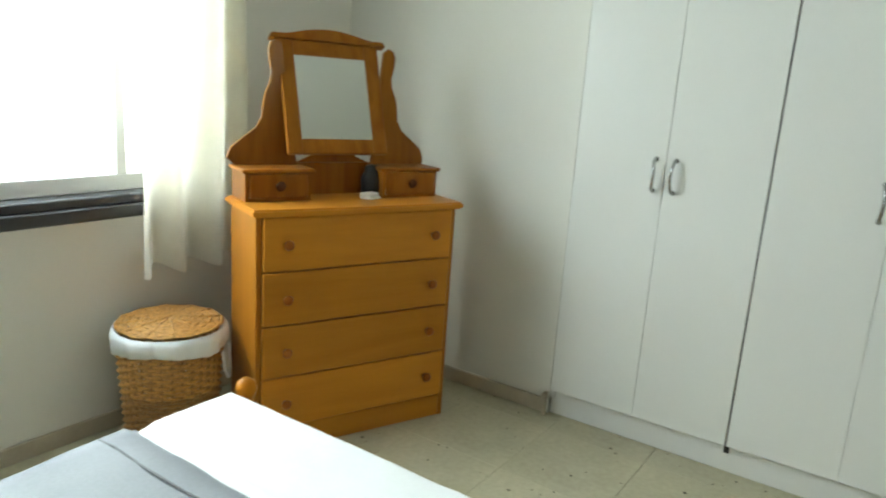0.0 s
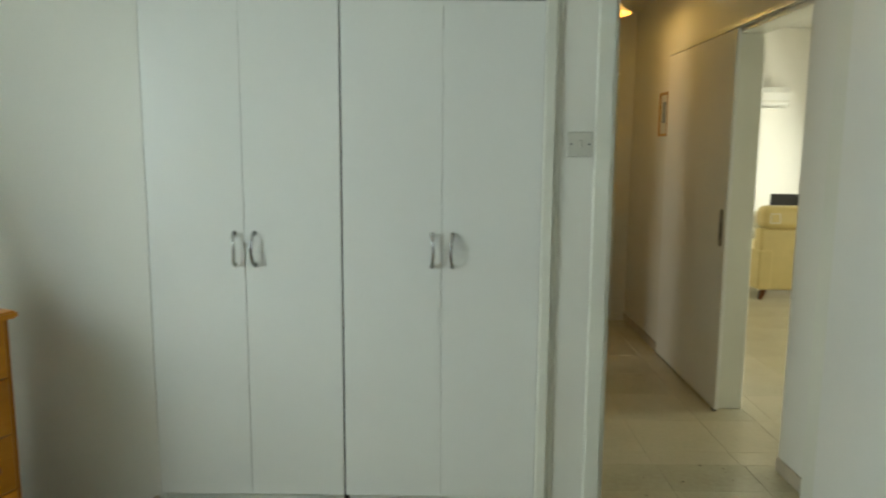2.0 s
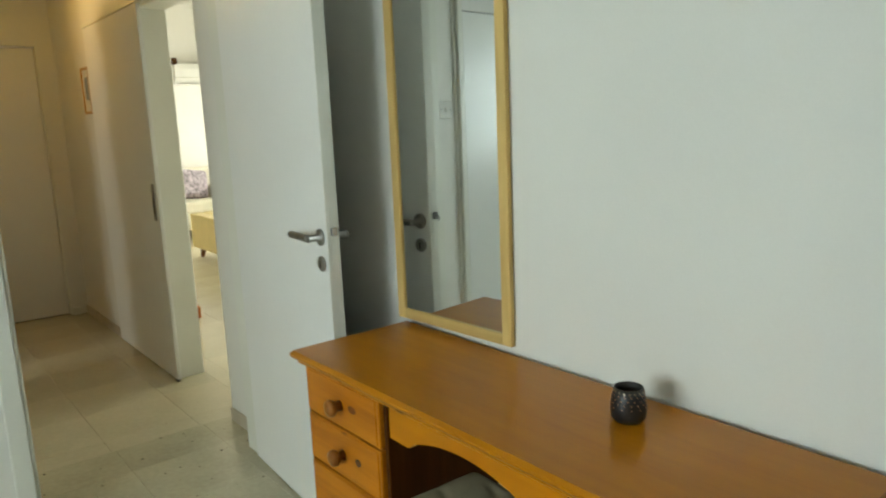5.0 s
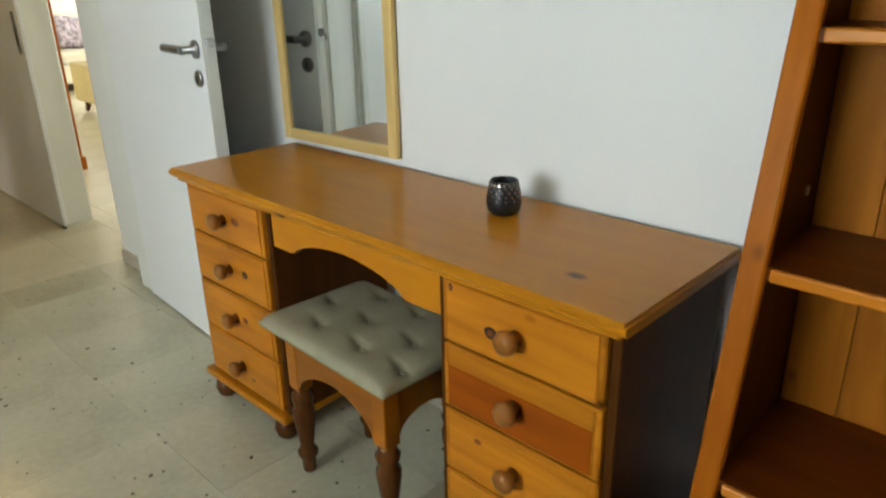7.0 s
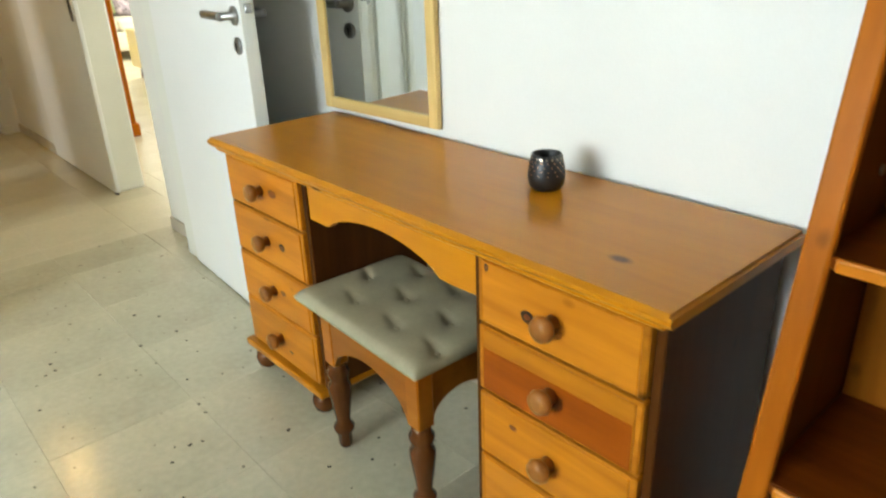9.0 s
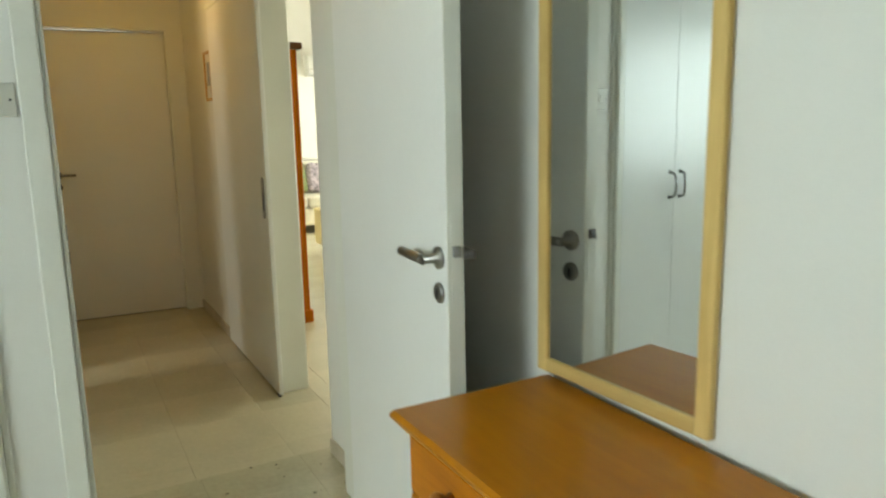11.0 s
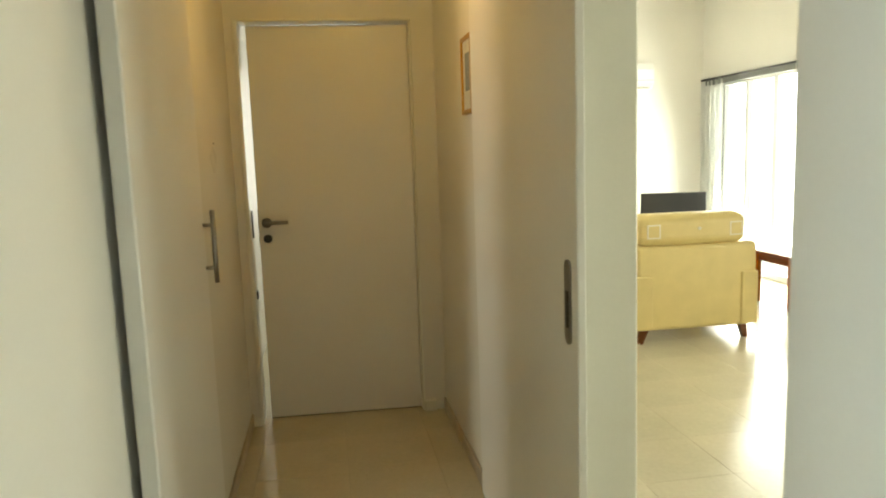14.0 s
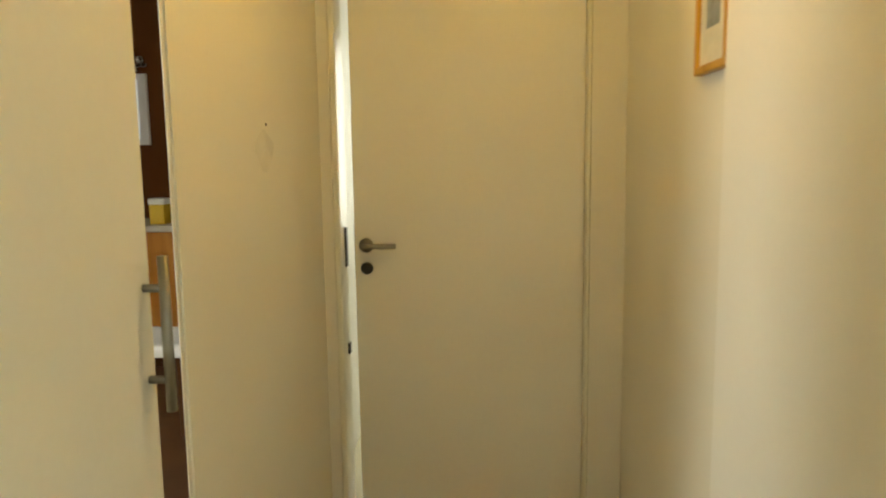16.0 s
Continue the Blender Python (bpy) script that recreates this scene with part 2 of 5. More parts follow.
def cloth(name, base, share):
    m = material(name, base, 0.9, var=0.04, scale=9, bump=0.1)
    n, l = m.node_tree.nodes, m.node_tree.links
    b = n["Principled BSDF"]
    tr, mx = n.new("ShaderNodeBsdfTranslucent"), n.new("ShaderNodeMixShader")
    l.new(b.inputs["Base Color"].links[0].from_socket, tr.inputs[0])
    mx.inputs[0].default_value = share
    l.new(b.outputs[0], mx.inputs[1]); l.new(tr.outputs[0], mx.inputs[2])
    l.new(mx.outputs[0], n["Material Output"].inputs[0])
    return m


CURTAIN = cloth("cream_curtain", (0.93, 0.91, 0.83), 0.66)
SHEER = cloth("white_curtain", (0.86, 0.86, 0.84), 0.6)
VELVET = material("grey_beige_velvet", (0.28, 0.248, 0.152), 0.7, var=0.12, scale=14, bump=0.15)
LEATHER = material("yellow_leather", (0.62, 0.49, 0.2), 0.42, var=0.06, scale=8, bump=0.1)
SOFA_CREAM = material("cream_sofa_cloth", (0.72, 0.68, 0.55), 0.7, var=0.05, scale=8)
PILLOW = material("flowered_cloth", (0.42, 0.36, 0.4), 0.8, var=0.7, scale=26)
ALU_DARK = material("dark_grey_aluminium", (0.06, 0.062, 0.068), 0.4, 0.3, var=0.12, scale=5)
ALU_WHITE = material("white_aluminium", (0.78, 0.78, 0.78), 0.3, var=0.03)
PLASTIC_WHITE = material("white_plastic", (0.78, 0.77, 0.72), 0.3, var=0.02)
GREY_PATCH = material("grey_plaster_patch", (0.71, 0.7, 0.64), 0.75, var=0.1, scale=9)
SHADE_GLASS = emission("amber_glass_shade", (1.0, 0.55, 0.16), 2.2)
BULB = emission("bulb_glow", (1.0, 0.88, 0.66), 14)
DAYLIGHT = emission("daylight_backdrop", (0.94, 1.0, 0.95), 4.0)
PANE = glass("window_pane")
PAPER = material("print_paper", (0.62, 0.6, 0.5), 0.7, var=0.1, scale=20)
INK = material("print_ink", (0.22, 0.24, 0.24), 0.7, var=0.3, scale=30)
YELLOW = material("yellow_carton", (0.75, 0.5, 0.03), 0.5, var=0.05)
SWITCH_GREY = material("aged_white_plastic", (0.58, 0.57, 0.5), 0.35, var=0.03)
FLOOR_DARK = material("dark_kitchen_floor", (0.09, 0.04, 0.018), 0.4, var=0.2, scale=6)


# ---- mesh helpers ----
def box(bm, x0, x1, y0, y1, z0, z1, bevel=0.0, seg=1):
    vs = [bm.verts.new((x, y, z)) for x in (x0, x1) for y in (y0, y1) for z in (z0, z1)]
    fs = [bm.faces.new([vs[i] for i in f]) for f in ((0, 1, 3, 2), (4, 6, 7, 5), (0, 4, 5, 1), (2, 3, 7, 6), (0, 2, 6, 4), (1, 5, 7, 3))]
    if bevel:
        es = list({e for f in fs for e in f.edges})
        bmesh.ops.bevel(bm, geom=es, offset=bevel, segments=seg, profile=0.5, affect="EDGES")
    return bm


def bx(*a, **k):
    return box(bmesh.new(), *a, **k)


def lathe(bm, profile, x=0, y=0, seg=24, m=None):
    """Turned shape round z from (radius, height) pairs; m turns it elsewhere."""
    rings = []
    for r, z in profile:
        ring = []
        for k in range(seg):
            a = 2 * math.pi * k / seg
            v = Vector((r * math.cos(a), r * math.sin(a), z))
            v = (m @ v) if m else v + Vector((x, y, 0))
            ring.append(bm.verts.new(v))
        rings.append(ring)
    for a, b in zip(rings, rings[1:]):
        for k in range(seg):
            bm.faces.new((a[k], a[(k + 1) % seg], b[(k + 1) % seg], b[k])).smooth = True
    bm.faces.new(list(reversed(rings[0]))); bm.faces.new(rings[-1])
    return bm


def prism(bm, pts, axis, a0, a1):
    """A flat outline, pts in the two other axes in order, made thick along axis."""
    def at(p, a):
        c = [p[0], p[1]]
        c.insert(axis, a)
        return bm.verts.new(c)
    lo, hi = [at(p, a0) for p in pts], [at(p, a1) for p in pts]
    n = len(pts)
    bm.faces.new(lo); bm.faces.new(list(reversed(hi)))
    for k in range(n):
        bm.faces.new((lo[k], hi[k], hi[(k + 1) % n], lo[(k + 1) % n]))
    bmesh.ops.recalc_face_normals(bm, faces=bm.faces[:])
    return bm


def tube(bm, pts, r, seg=8):
    prev = None
    for i, p in enumerate(pts):
        p = Vector(p)
        d = (Vector(pts[min(i + 1, len(pts) - 1)]) - Vector(pts[max(i - 1, 0)])).normalized()
        u = d.cross(Vector((0.31, 0.2, 0.93))).normalized()
        w = d.cross(u)
        ring = [bm.verts.new(p + r * (math.cos(2 * math.pi * k / seg) * u + math.sin(2 * math.pi * k / seg) * w)) for k in range(seg)]
        if prev:
            for k in range(seg):
                bm.faces.new((prev[k], prev[(k + 1) % seg], ring[(k + 1) % seg], ring[k])).smooth = True
        else:
            bm.faces.new(ring)
        prev = ring
    bm.faces.new(list(reversed(prev)))
    bmesh.ops.recalc_face_normals(bm, faces=bm.faces[:])
    return bm


def mesh_of(name, bm, mat):
    me = bpy.data.meshes.new(name)
    bmesh.ops.recalc_face_normals(bm, faces=bm.faces[:])
    bm.to_mesh(me)
    bm.free()
    me.materials.append(mat)
    return me


def part(name, bm, mat, parent, label=""):
    ob = new(name, mesh_of(name, bm, mat))
    ob.parent = parent
    return tagged(ob, label)


def thing(name, m, label, category, group=""):
    ob = new(name)
    ob.empty_display_size = 0.1
    ob.matrix_world = m
    return tagged(ob, label, category, group)


def single(name, bm, mat, m, label, category, group="", kind=""):
    ob = new(name, mesh_of(name, bm, mat))
    ob.matrix_world = m
    return tagged(ob, label, category, group, kind)


def setting(name, bm, mat, label, category):
    return single(name, bm, mat, Matrix(), label, category, kind="structure")


def knob(bm, x, y, z, r, d):
    """A turned knob that points to -y."""
    m = pose(x, y, z, 90, 0, 0)
    return lathe(bm, [(r * 0.55, 0), (r * 0.42, d * 0.35), (r * 0.85, d * 0.5), (r, d * 0.72), (r * 0.85, d * 0.92), (r * 0.3, d)], seg=16, m=m)


I = Matrix()

# ---- the setting: walls, floors, ceilings ----
BX0, BX1, BY0, BY1 = -1.21, 2.72, -2.1, 2.93      # bedroom
HX0, HX1, HY1 = 1.56, 2.59, 6.265                 # hall
LX1, LY1 = 6.35, 10.3                             # living room
CEIL = 2.55
NB = BY1 + 0.125                                    # hall side of the bedroom's north wall

bm = bx(BX0 - 0.2, -0.012, BY1, NB, 0, CEIL)                                     # left of the built-in wardrobe
box(bm, 0, 1.45, BY1 + 0.56, BY1 + 0.6, 0, CEIL)                            # behind the wardrobe
box(bm, 1.45, 1.665, BY1, NB, 0, CEIL)
box(bm, 1.665, 2.545, BY1, NB, 2.06, CEIL)
box(bm, 2.545, LX1 + 0.2, BY1, NB, 0, CEIL)
setting("wall_north", bm, PLASTER, "off-white painted plaster wall with the door opening", "wall")
setting("wall_east", bx(BX1, BX1 + 0.1, BY0, BY1, 0, CEIL), PLASTER, "off-white painted wall behind the dressing table", "wall")
setting("wall_south", bx(BX0 - 0.2, BX1 + 0.1, BY0 - 0.15, BY0, 0, CEIL), PLASTER, "plain off-white painted wall", "wall")
WY0, WY1, WZ0, WZ1 = 0.25, 2.1, 0.815, 2.1
bm = bx(BX0 - 0.2, BX0, BY0, WY0, 0, CEIL)
box(bm, BX0 - 0.2, BX0, WY1, BY1, 0, CEIL)
box(bm, BX0 - 0.2, BX0, WY0, WY1, 0, WZ0)
box(bm, BX0 - 0.2, BX0, WY0, WY1, WZ1, CEIL)
setting("wall_west", bm, PLASTER, "off-white painted wall with the bedroom window", "wall")
setting("ceiling_bedroom", bx(BX0 - 0.2, BX1 + 0.1, BY0 - 0.15, BY1 + 0.6, CEIL, CEIL + 0.12), CEILING, "white painted bedroom ceiling", "ceiling")

# hall walls
LEFT_OPEN = (4.24, 5.085)
bm = bx(HX0 - 0.12, HX0 + 0.024, NB, LEFT_OPEN[0], 0, CEIL)
box(bm, HX0 + 0.0005, HX0 + 0.005, LEFT_OPEN[1] + 0.012, 5.465, 0.07, 2.09)
prism(bm, [(HX0, LEFT_OPEN[1]), (HX0, HY1), (HX0 - 0.014, HY1), (HX0 - 0.014, LEFT_OPEN[1] + 0.07), (HX0 - 0.002, LEFT_OPEN[1])], 2, 0, CEIL)
box(bm, HX0 - 0.12, HX0, *LEFT_OPEN, 2.06, CEIL)
setting("wall_hall_west", bm, PLASTER, "off-white hall wall behind the sliding door", "wall")
bm = bx(HX1, HX1 + 0.15, 4.19, HY1 + 0.12, 0, CEIL)
box(bm, HX1, HX1 + 0.15, 3.41, 4.19, 2.06, CEIL)
box(bm, HX1, HX1 + 0.15, NB, 3.41, 0, CEIL)
setting("wall_hall_east", bm, PLASTER, "off-white hall wall with the living room opening", "wall")
bm = bx(HX0 - 0.12, 1.6, HY1, HY1 + 0.12, 0, CEIL)
box(bm, 2.475, HX1, HY1, HY1 + 0.12, 0, CEIL)
box(bm, 1.6, 2.475, HY1, HY1 + 0.12, 2.06, CEIL)
setting("wall_hall_north", bm, PLASTER, "off-white wall at the end of the hall", "wall")
setting("ceiling_hall", bx(HX0 - 0.12, HX1, NB, HY1 + 0.12, CEIL - 0.02, CEIL + 0.12), CEILING, "white painted hall ceiling", "ceiling")

# living room
setting("wall_living_north", bx(HX1 + 0.15, LX1 + 0.2, LY1, LY1 + 0.15, 0, 3.1), PLASTER_LIVING, "white painted living room wall", "wall")
setting("wall_living_west", bx(HX1, HX1 + 0.15, HY1 + 0.12, LY1 + 0.15, 0, 3.1), PLASTER_LIVING, "white painted living room wall", "wall")
bm = bx(LX1, LX1 + 0.2, NB, 3.5, 0, 3.1)
box(bm, LX1, LX1 + 0.2, 5.5, 8.15, 0, 3.1)
# Unseen opening, y 3.5 to 5.5, made for the added fill light.
box(bm, LX1, LX1 + 0.2, 3.5, 5.5, 2.08, 3.1)
box(bm, LX1, LX1 + 0.2, 3.5, 5.5, 0, 0.3)
box(bm, LX1, LX1 + 0.2, 10.0, LY1, 0, 3.1)
box(bm, LX1, LX1 + 0.2, 8.15, 10.0, 2.08, 3.1)
setting("wall_living_east", bm, PLASTER_LIVING, "white painted wall with the patio door", "wall")
setting("ceiling_living", bx(HX1 + 0.15, LX1 + 0.2, NB, LY1 + 0.15, 3.1, 3.2), CEILING, "white painted living room ceiling", "ceiling")
setting("wall_living_south_top", bx(HX1 + 0.15, LX1 + 0.2, NB - 0.1, NB, CEIL, 3.1), PLASTER_LIVING, "white painted upper wall", "wall")
setting("wall_living_west_top", bx(HX1, HX1 + 0.15, NB - 0.1, HY1 + 0.12, CEIL, 3.1), PLASTER_LIVING, "white painted upper wall", "wall")

# far room behind the end door, kitchen behind the sliding door
bm = bx(1.4, HX1, 9.0, 9.15, 0, CEIL)
setting("wall_far_room", bm, PLASTER_LIVING, "white painted wall of the room beyond", "wall")
setting("wall_far_room_west", bx(1.4, 1.5, HY1 + 0.12, 9.0, 0, CEIL), PLASTER_LIVING, "white painted wall of the room beyond", "wall")
setting("ceiling_far_room", bx(1.4, HX1, HY1 + 0.12, 9.15, CEIL, CEIL + 0.12), CEILING, "white painted ceiling", "ceiling")
KX = BX0 - 0.2                                      # outer face of the west walls
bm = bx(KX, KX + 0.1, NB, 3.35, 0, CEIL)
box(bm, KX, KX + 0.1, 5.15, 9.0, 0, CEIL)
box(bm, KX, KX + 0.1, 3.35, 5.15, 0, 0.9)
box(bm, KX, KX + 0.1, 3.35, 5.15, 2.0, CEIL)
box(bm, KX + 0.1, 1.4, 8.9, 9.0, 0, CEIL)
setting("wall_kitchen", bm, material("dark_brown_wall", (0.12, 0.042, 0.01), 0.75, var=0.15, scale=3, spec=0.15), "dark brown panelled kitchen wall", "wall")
setting("ceiling_kitchen", bx(BX0 - 0.2, HX0 - 0.12, BY1 + 0.6, 9.0, CEIL, CEIL + 0.12), CEILING, "kitchen ceiling", "ceiling")

# skirtings
SK = 0.065
bm = bx(BX0, BX0 + 0.012, BY0, BY1, 0, SK, bevel=0.003)
setting("baseboard_west", bm, SKIRT, "beige stone skirting", "skirting")
setting("baseboard_north", bx(BX0 + 0.012, -0.025, BY1 - 0.012, BY1, 0, SK, bevel=0.003), SKIRT, "beige stone skirting", "skirting")
setting("baseboard_east", bx(BX1 - 0.012, BX1, BY0, BY1, 0, SK, bevel=0.003), SKIRT, "beige stone skirting", "skirting")
setting("baseboard_hall_near", bx(HX1 - 0.012, HX1, NB + 0.01, 3.41, 0, SK, bevel=0.003), SKIRT, "beige stone skirting", "skirting")
setting("baseboard_hall_east", bx(HX1 - 0.012, HX1, 5.27, HY1, 0, SK, bevel=0.003), SKIRT, "beige stone skirting", "skirting")
setting("baseboard_hall_west", bx(HX0, HX0 + 0.012, LEFT_OPEN[1] + 0.04, HY1, 0, SK, bevel=0.003), SKIRT, "beige stone skirting", "skirting")
setting("baseboard_living", bx(LX1 - 0.012, LX1, NB, 8.1, 0, SK, bevel=0.003), SKIRT, "beige stone skirting", "skirting")

# door frames
def casing(name, axis_pts, label):
    bm = bmesh.new()
    for b in axis_pts:
        box(bm, *b, bevel=0.004)
    return setting(name, bm, TRIM_PAINT, label, "door frame")


casing("door_frame_bedroom", [
    (1.612, 1.672, BY1 - 0.018, BY1, 0, 2.13), (1.672, 1.686, BY1 - 0.006, NB + 0.004, 0, 2.045),
    (2.535, 2.62, BY1 - 0.018, BY1, 0, 2.13), (2.515, 2.535, BY1 - 0.006, NB + 0.01, 0, 2.045),
    (1.672, 2.535, BY1 - 0.018, BY1, 2.045, 2.13), (1.672, 2.535, BY1 - 0.006, NB + 0.01, 2.03, 2.046)], "cream painted wooden door frame")
casing("door_frame_hall_end", [
    (1.568, 1.612, HY1 - 0.02, HY1 - 0.01, 0.0, 0.05), (1.6, 1.622, HY1 - 0.01, HY1 + 0.125, 0, 2.06),
    (2.47, 2.535, HY1 - 0.02, HY1, 0, 0.06), (2.462, 2.475, HY1 + 0.002, HY1 + 0.125, 0, 2.06), (1.612, 2.47, HY1 - 0.01, HY1 + 0.125, 2.048, 2.06)], "cream painted door frame at the hall's end")
casing("door_frame_living", [
    (HX1 + 0.004, HX1 + 0.146, 4.178, 4.19, 0, 2.05), (HX1 + 0.004, HX1 + 0.146, 3.41, 3.422, 0, 2.05), (HX1 + 0.004, HX1 + 0.146, 3.422, 4.178, 2.035, 2.06)], "cream painted frame of the living room opening")
casing("door_frame_kitchen", [
    (HX0 - 0.125, HX0 + 0.022, LEFT_OPEN[0], LEFT_OPEN[0] + 0.014, 0, 2.05)], "cream painted kitchen door frame")
# strike plate in the bedroom door frame
for z0, z1 in ((1.062, 1.105), (0.993, 1.028)):
    single("strike_plate", bx(1.686, 1.6885, BY1 + 0.012, BY1 + 0.034, z0, z1, bevel=0.0008), STEEL, I, "small steel strike plate in the door frame", "door hardware", "door frame plates")
# upright trim at the wardrobe's end
setting("trim_wardrobe", box(bx(1.427, 1.47, BY1 - 0.026, BY1 + 0.02, 0, CEIL, bevel=0.006), 1.47, 1.49, BY1 - 0.01, BY1 + 0.002, 0, CEIL, bevel=0.004), TRIM_PAINT, "cream painted upright trim beside the wardrobe", "trim")

# floors
setting("floor_bedroom", bx(BX0, BX1, BY0, NB + 0.4, -0.1, -0.0025), GROUT, "terrazzo tile floor of the bedroom", "floor")
setting("floor_hall", bx(HX0 - 0.12, HX1 + 0.15, NB + 0.4, HY1 + 0.1, -0.1, -0.0025), GROUT, "cream tile floor of the hall", "floor")
setting("floor_living", bx(HX1 + 0.15, LX1 + 0.2, NB, LY1, -0.1, -0.0025), GROUT, "cream tile floor of the living room", "floor")
setting("floor_far_room", bx(1.44, HX1 + 0.15, HY1 + 0.1, 9.0, -0.1, 0.0), TILE_HALL, "cream tile floor", "floor")
setting("floor_kitchen", bx(BX0 - 0.2, HX0 - 0.12, NB + 0.4, 9.0, -0.1, -0.002), FLOOR_DARK, "dark brown kitchen floor", "floor")
setting("ground", bx(-60, 60, -60, 60, -0.3, -0.15), material("garden_ground", (0.24, 0.34, 0.1), 0.9, var=0.2, scale=0.5), "green garden ground outside", "ground")
setting("terrace", bx(LX1 + 0.2, 9.4, 5.5, 16, -0.15, -0.04), material("pale_terrace", (0.7, 0.68, 0.62), 0.8, var=0.06, scale=2), "pale tiled terrace outside the patio door", "terrace")
setting("backdrop_window", bx(-4.5, -4.45, -5, 8, -0.15, 5), DAYLIGHT, "bright white daylight outside the window", "backdrop")
setting("backdrop_patio", bx(9.5, 9.55, 0, 30, -0.15, 8), DAYLIGHT, "bright white daylight outside the patio door", "backdrop")

# ---- doors ----
def lever(parent, side, y, z, x):
    """Lever handle with a round rose and a round key rose on the face x; side is the way it points out."""
    m = pose(x, y, z, 0, 90 * side, 0)
    h = part("door_handle", lathe(bmesh.new(), [(0.027, 0), (0.027, 0.007), (0.02, 0.01), (0.011, 0.012), (0.011, 0.045)], seg=24, m=m), STEEL, parent, "brushed steel lever handle")
    o = x + side * 0.045
    part("lever", tube(bmesh.new(), [(o, y - 0.006, z), (o, y + 0.01, z), (o, y + 0.06, z + 0.001), (o, y + 0.13, z + 0.001)], 0.012, 12), STEEL, h)
    m = pose(x, y, z - 0.085, 0, 90 * side, 0)
    k = part("key_rose", lathe(bmesh.new(), [(0.025, 0), (0.025, 0.006), (0.02, 0.009), (0.019, 0.009)], seg=24, m=m), STEEL, parent, "round steel key rose")
    part("keyhole", bx(x + side * 0.0085, x + side * 0.0105, y - 0.003, y + 0.003, z - 0.098, z - 0.075), BLACK, k)


door = thing("door_bedroom", pose(2.502, 2.945, 0, 0, 0, -3.8), "white painted flush door standing open into the bedroom", "door")
part("leaf", bx(0, 0.04, -0.83, 0, 0.008, 2.03, bevel=0.002), DOOR_PAINT, door)
part("edge_strip", bx(-0.001, 0.041, -0.834, -0.83, 0.008, 2.03, bevel=0.001), TRIM_PAINT, door)
lever(door, -1, -0.788, 1.052, 0.0)
lever(door, 1, -0.788, 1.052, 0.04)
lp = part("lock_plate", bx(0.01, 0.031, -0.8355, -0.8335, 0.95, 1.16), TRIM_PAINT, door, "painted lock plate in the door edge")
part("latch_bolt", bx(0.01, 0.031, -0.846, -0.835, 1.06, 1.085, bevel=0.002), CHROME, lp)

end_door = thing("door_hall_end", pose(2.458, 6.318, 0, 0, 0, -2.3), "white painted flush door standing slightly ajar", "door")
part("leaf", bx(-0.805, 0.003, 0, 0.04, 0.006, 2.043, bevel=0.002), DOOR_PAINT, end_door)
# Added dark strip stops light leaking below the leaf and darkens its bottom line.
part("gap_filler", bx(-0.803, 0, 0.006, 0.034, 0.0005, 0.006), DARK_METAL, end_door, "dark strip added to block light under the door")
h = part("door_handle", lathe(bmesh.new(), [(0.026, 0), (0.026, 0.007), (0.011, 0.011), (0.011, 0.045)], seg=20, m=pose(-0.762, 0, 1.055, 90, 0, 0)), STEEL, end_door, "steel lever handle")
part("lever", tube(bmesh.new(), [(-0.767, -0.045, 1.055), (-0.73, -0.045, 1.056), (-0.65, -0.045, 1.056)], 0.0095, 10), STEEL, h)
part("key_rose", lathe(bmesh.new(), [(0.022, 0), (0.022, 0.006), (0.012, 0.008)], seg=20, m=pose(-0.762, 0, 0.972, 90, 0, 0)), DARK_METAL, end_door, "round key rose")
part("lock_plate", bx(-0.8075, -0.8045, 0.008, 0.03, 0.93, 1.13), STEEL, end_door)
single("latch_catch", bx(1.622, 1.63, HY1 + 0.065, HY1 + 0.095, 0.66, 0.7, bevel=0.002), DARK_METAL, I, "small dark catch on the door frame", "door hardware")
single("strike_plate", bx(1.622, 1.628, HY1 + 0.065, HY1 + 0.095, 0.98, 1.12, bevel=0.001), DARK_METAL, I, "dark steel strike plate in the door frame", "door hardware")

pk = thing("sliding_door", pose(2.566, 4.135, 0), "white painted sliding door pushed open along the hall wall", "door")
part("leaf", bx(0, 0.0225, -0.008, 1.12, 0.012, 2.055, bevel=0.004, seg=2), DOOR_PAINT, pk)
bm = bmesh.new()
pts = [(0.052 + 0.021 * math.cos(a) , 1.017 + (0.082 if math.sin(a) > 0 else -0.082) + 0.021 * math.sin(a)) for a in [2 * math.pi * k / 24 for k in range(24)]]
fp = part("flush_pull", prism(bm, pts, 0, -0.004, 0.002), STEEL, pk, "oval steel flush pull")
part("recess", prism(bmesh.new(), [(0.043, 0.955), (0.061, 0.955), (0.061, 1.045), (0.043, 1.045)], 0, -0.0055, -0.001), BLACK, fp)
part("top_guide", bx(0.001, 0.0225, -0.98, 1.16, 2.06, 2.085, bevel=0.002), TRIM_PAINT, pk)
part("floor_guide", bx(-0.002, 0.012, -0.006, 0.03, 0.0, 0.012), BLACK, pk)

barn = thing("sliding_door", pose(1.607, 4.06, 0), "white painted sliding door hung in front of the kitchen opening", "door")
part("leaf", bx(-0.004, 0.033, 0, 0.762, 0.012, 2.09, bevel=0.003), DOOR_PAINT, barn)
bh = part("bar_handle", tube(bmesh.new(), [(0.062, 0.742, 1.015), (0.062, 0.742, 1.235)], 0.0075, 12), STEEL, barn, "brushed steel bar handle")
for z in (1.06, 1.19):
    part("standoff", tube(bmesh.new(), [(0.033, 0.742, z), (0.062, 0.742, z)], 0.006, 10), STEEL, bh)
part("track_cover", bx(-0.0225, 0.036, -0.05, 1.3, 2.1, 2.2, bevel=0.003), DARK_BROWN, barn, "dark brown sliding track cover")

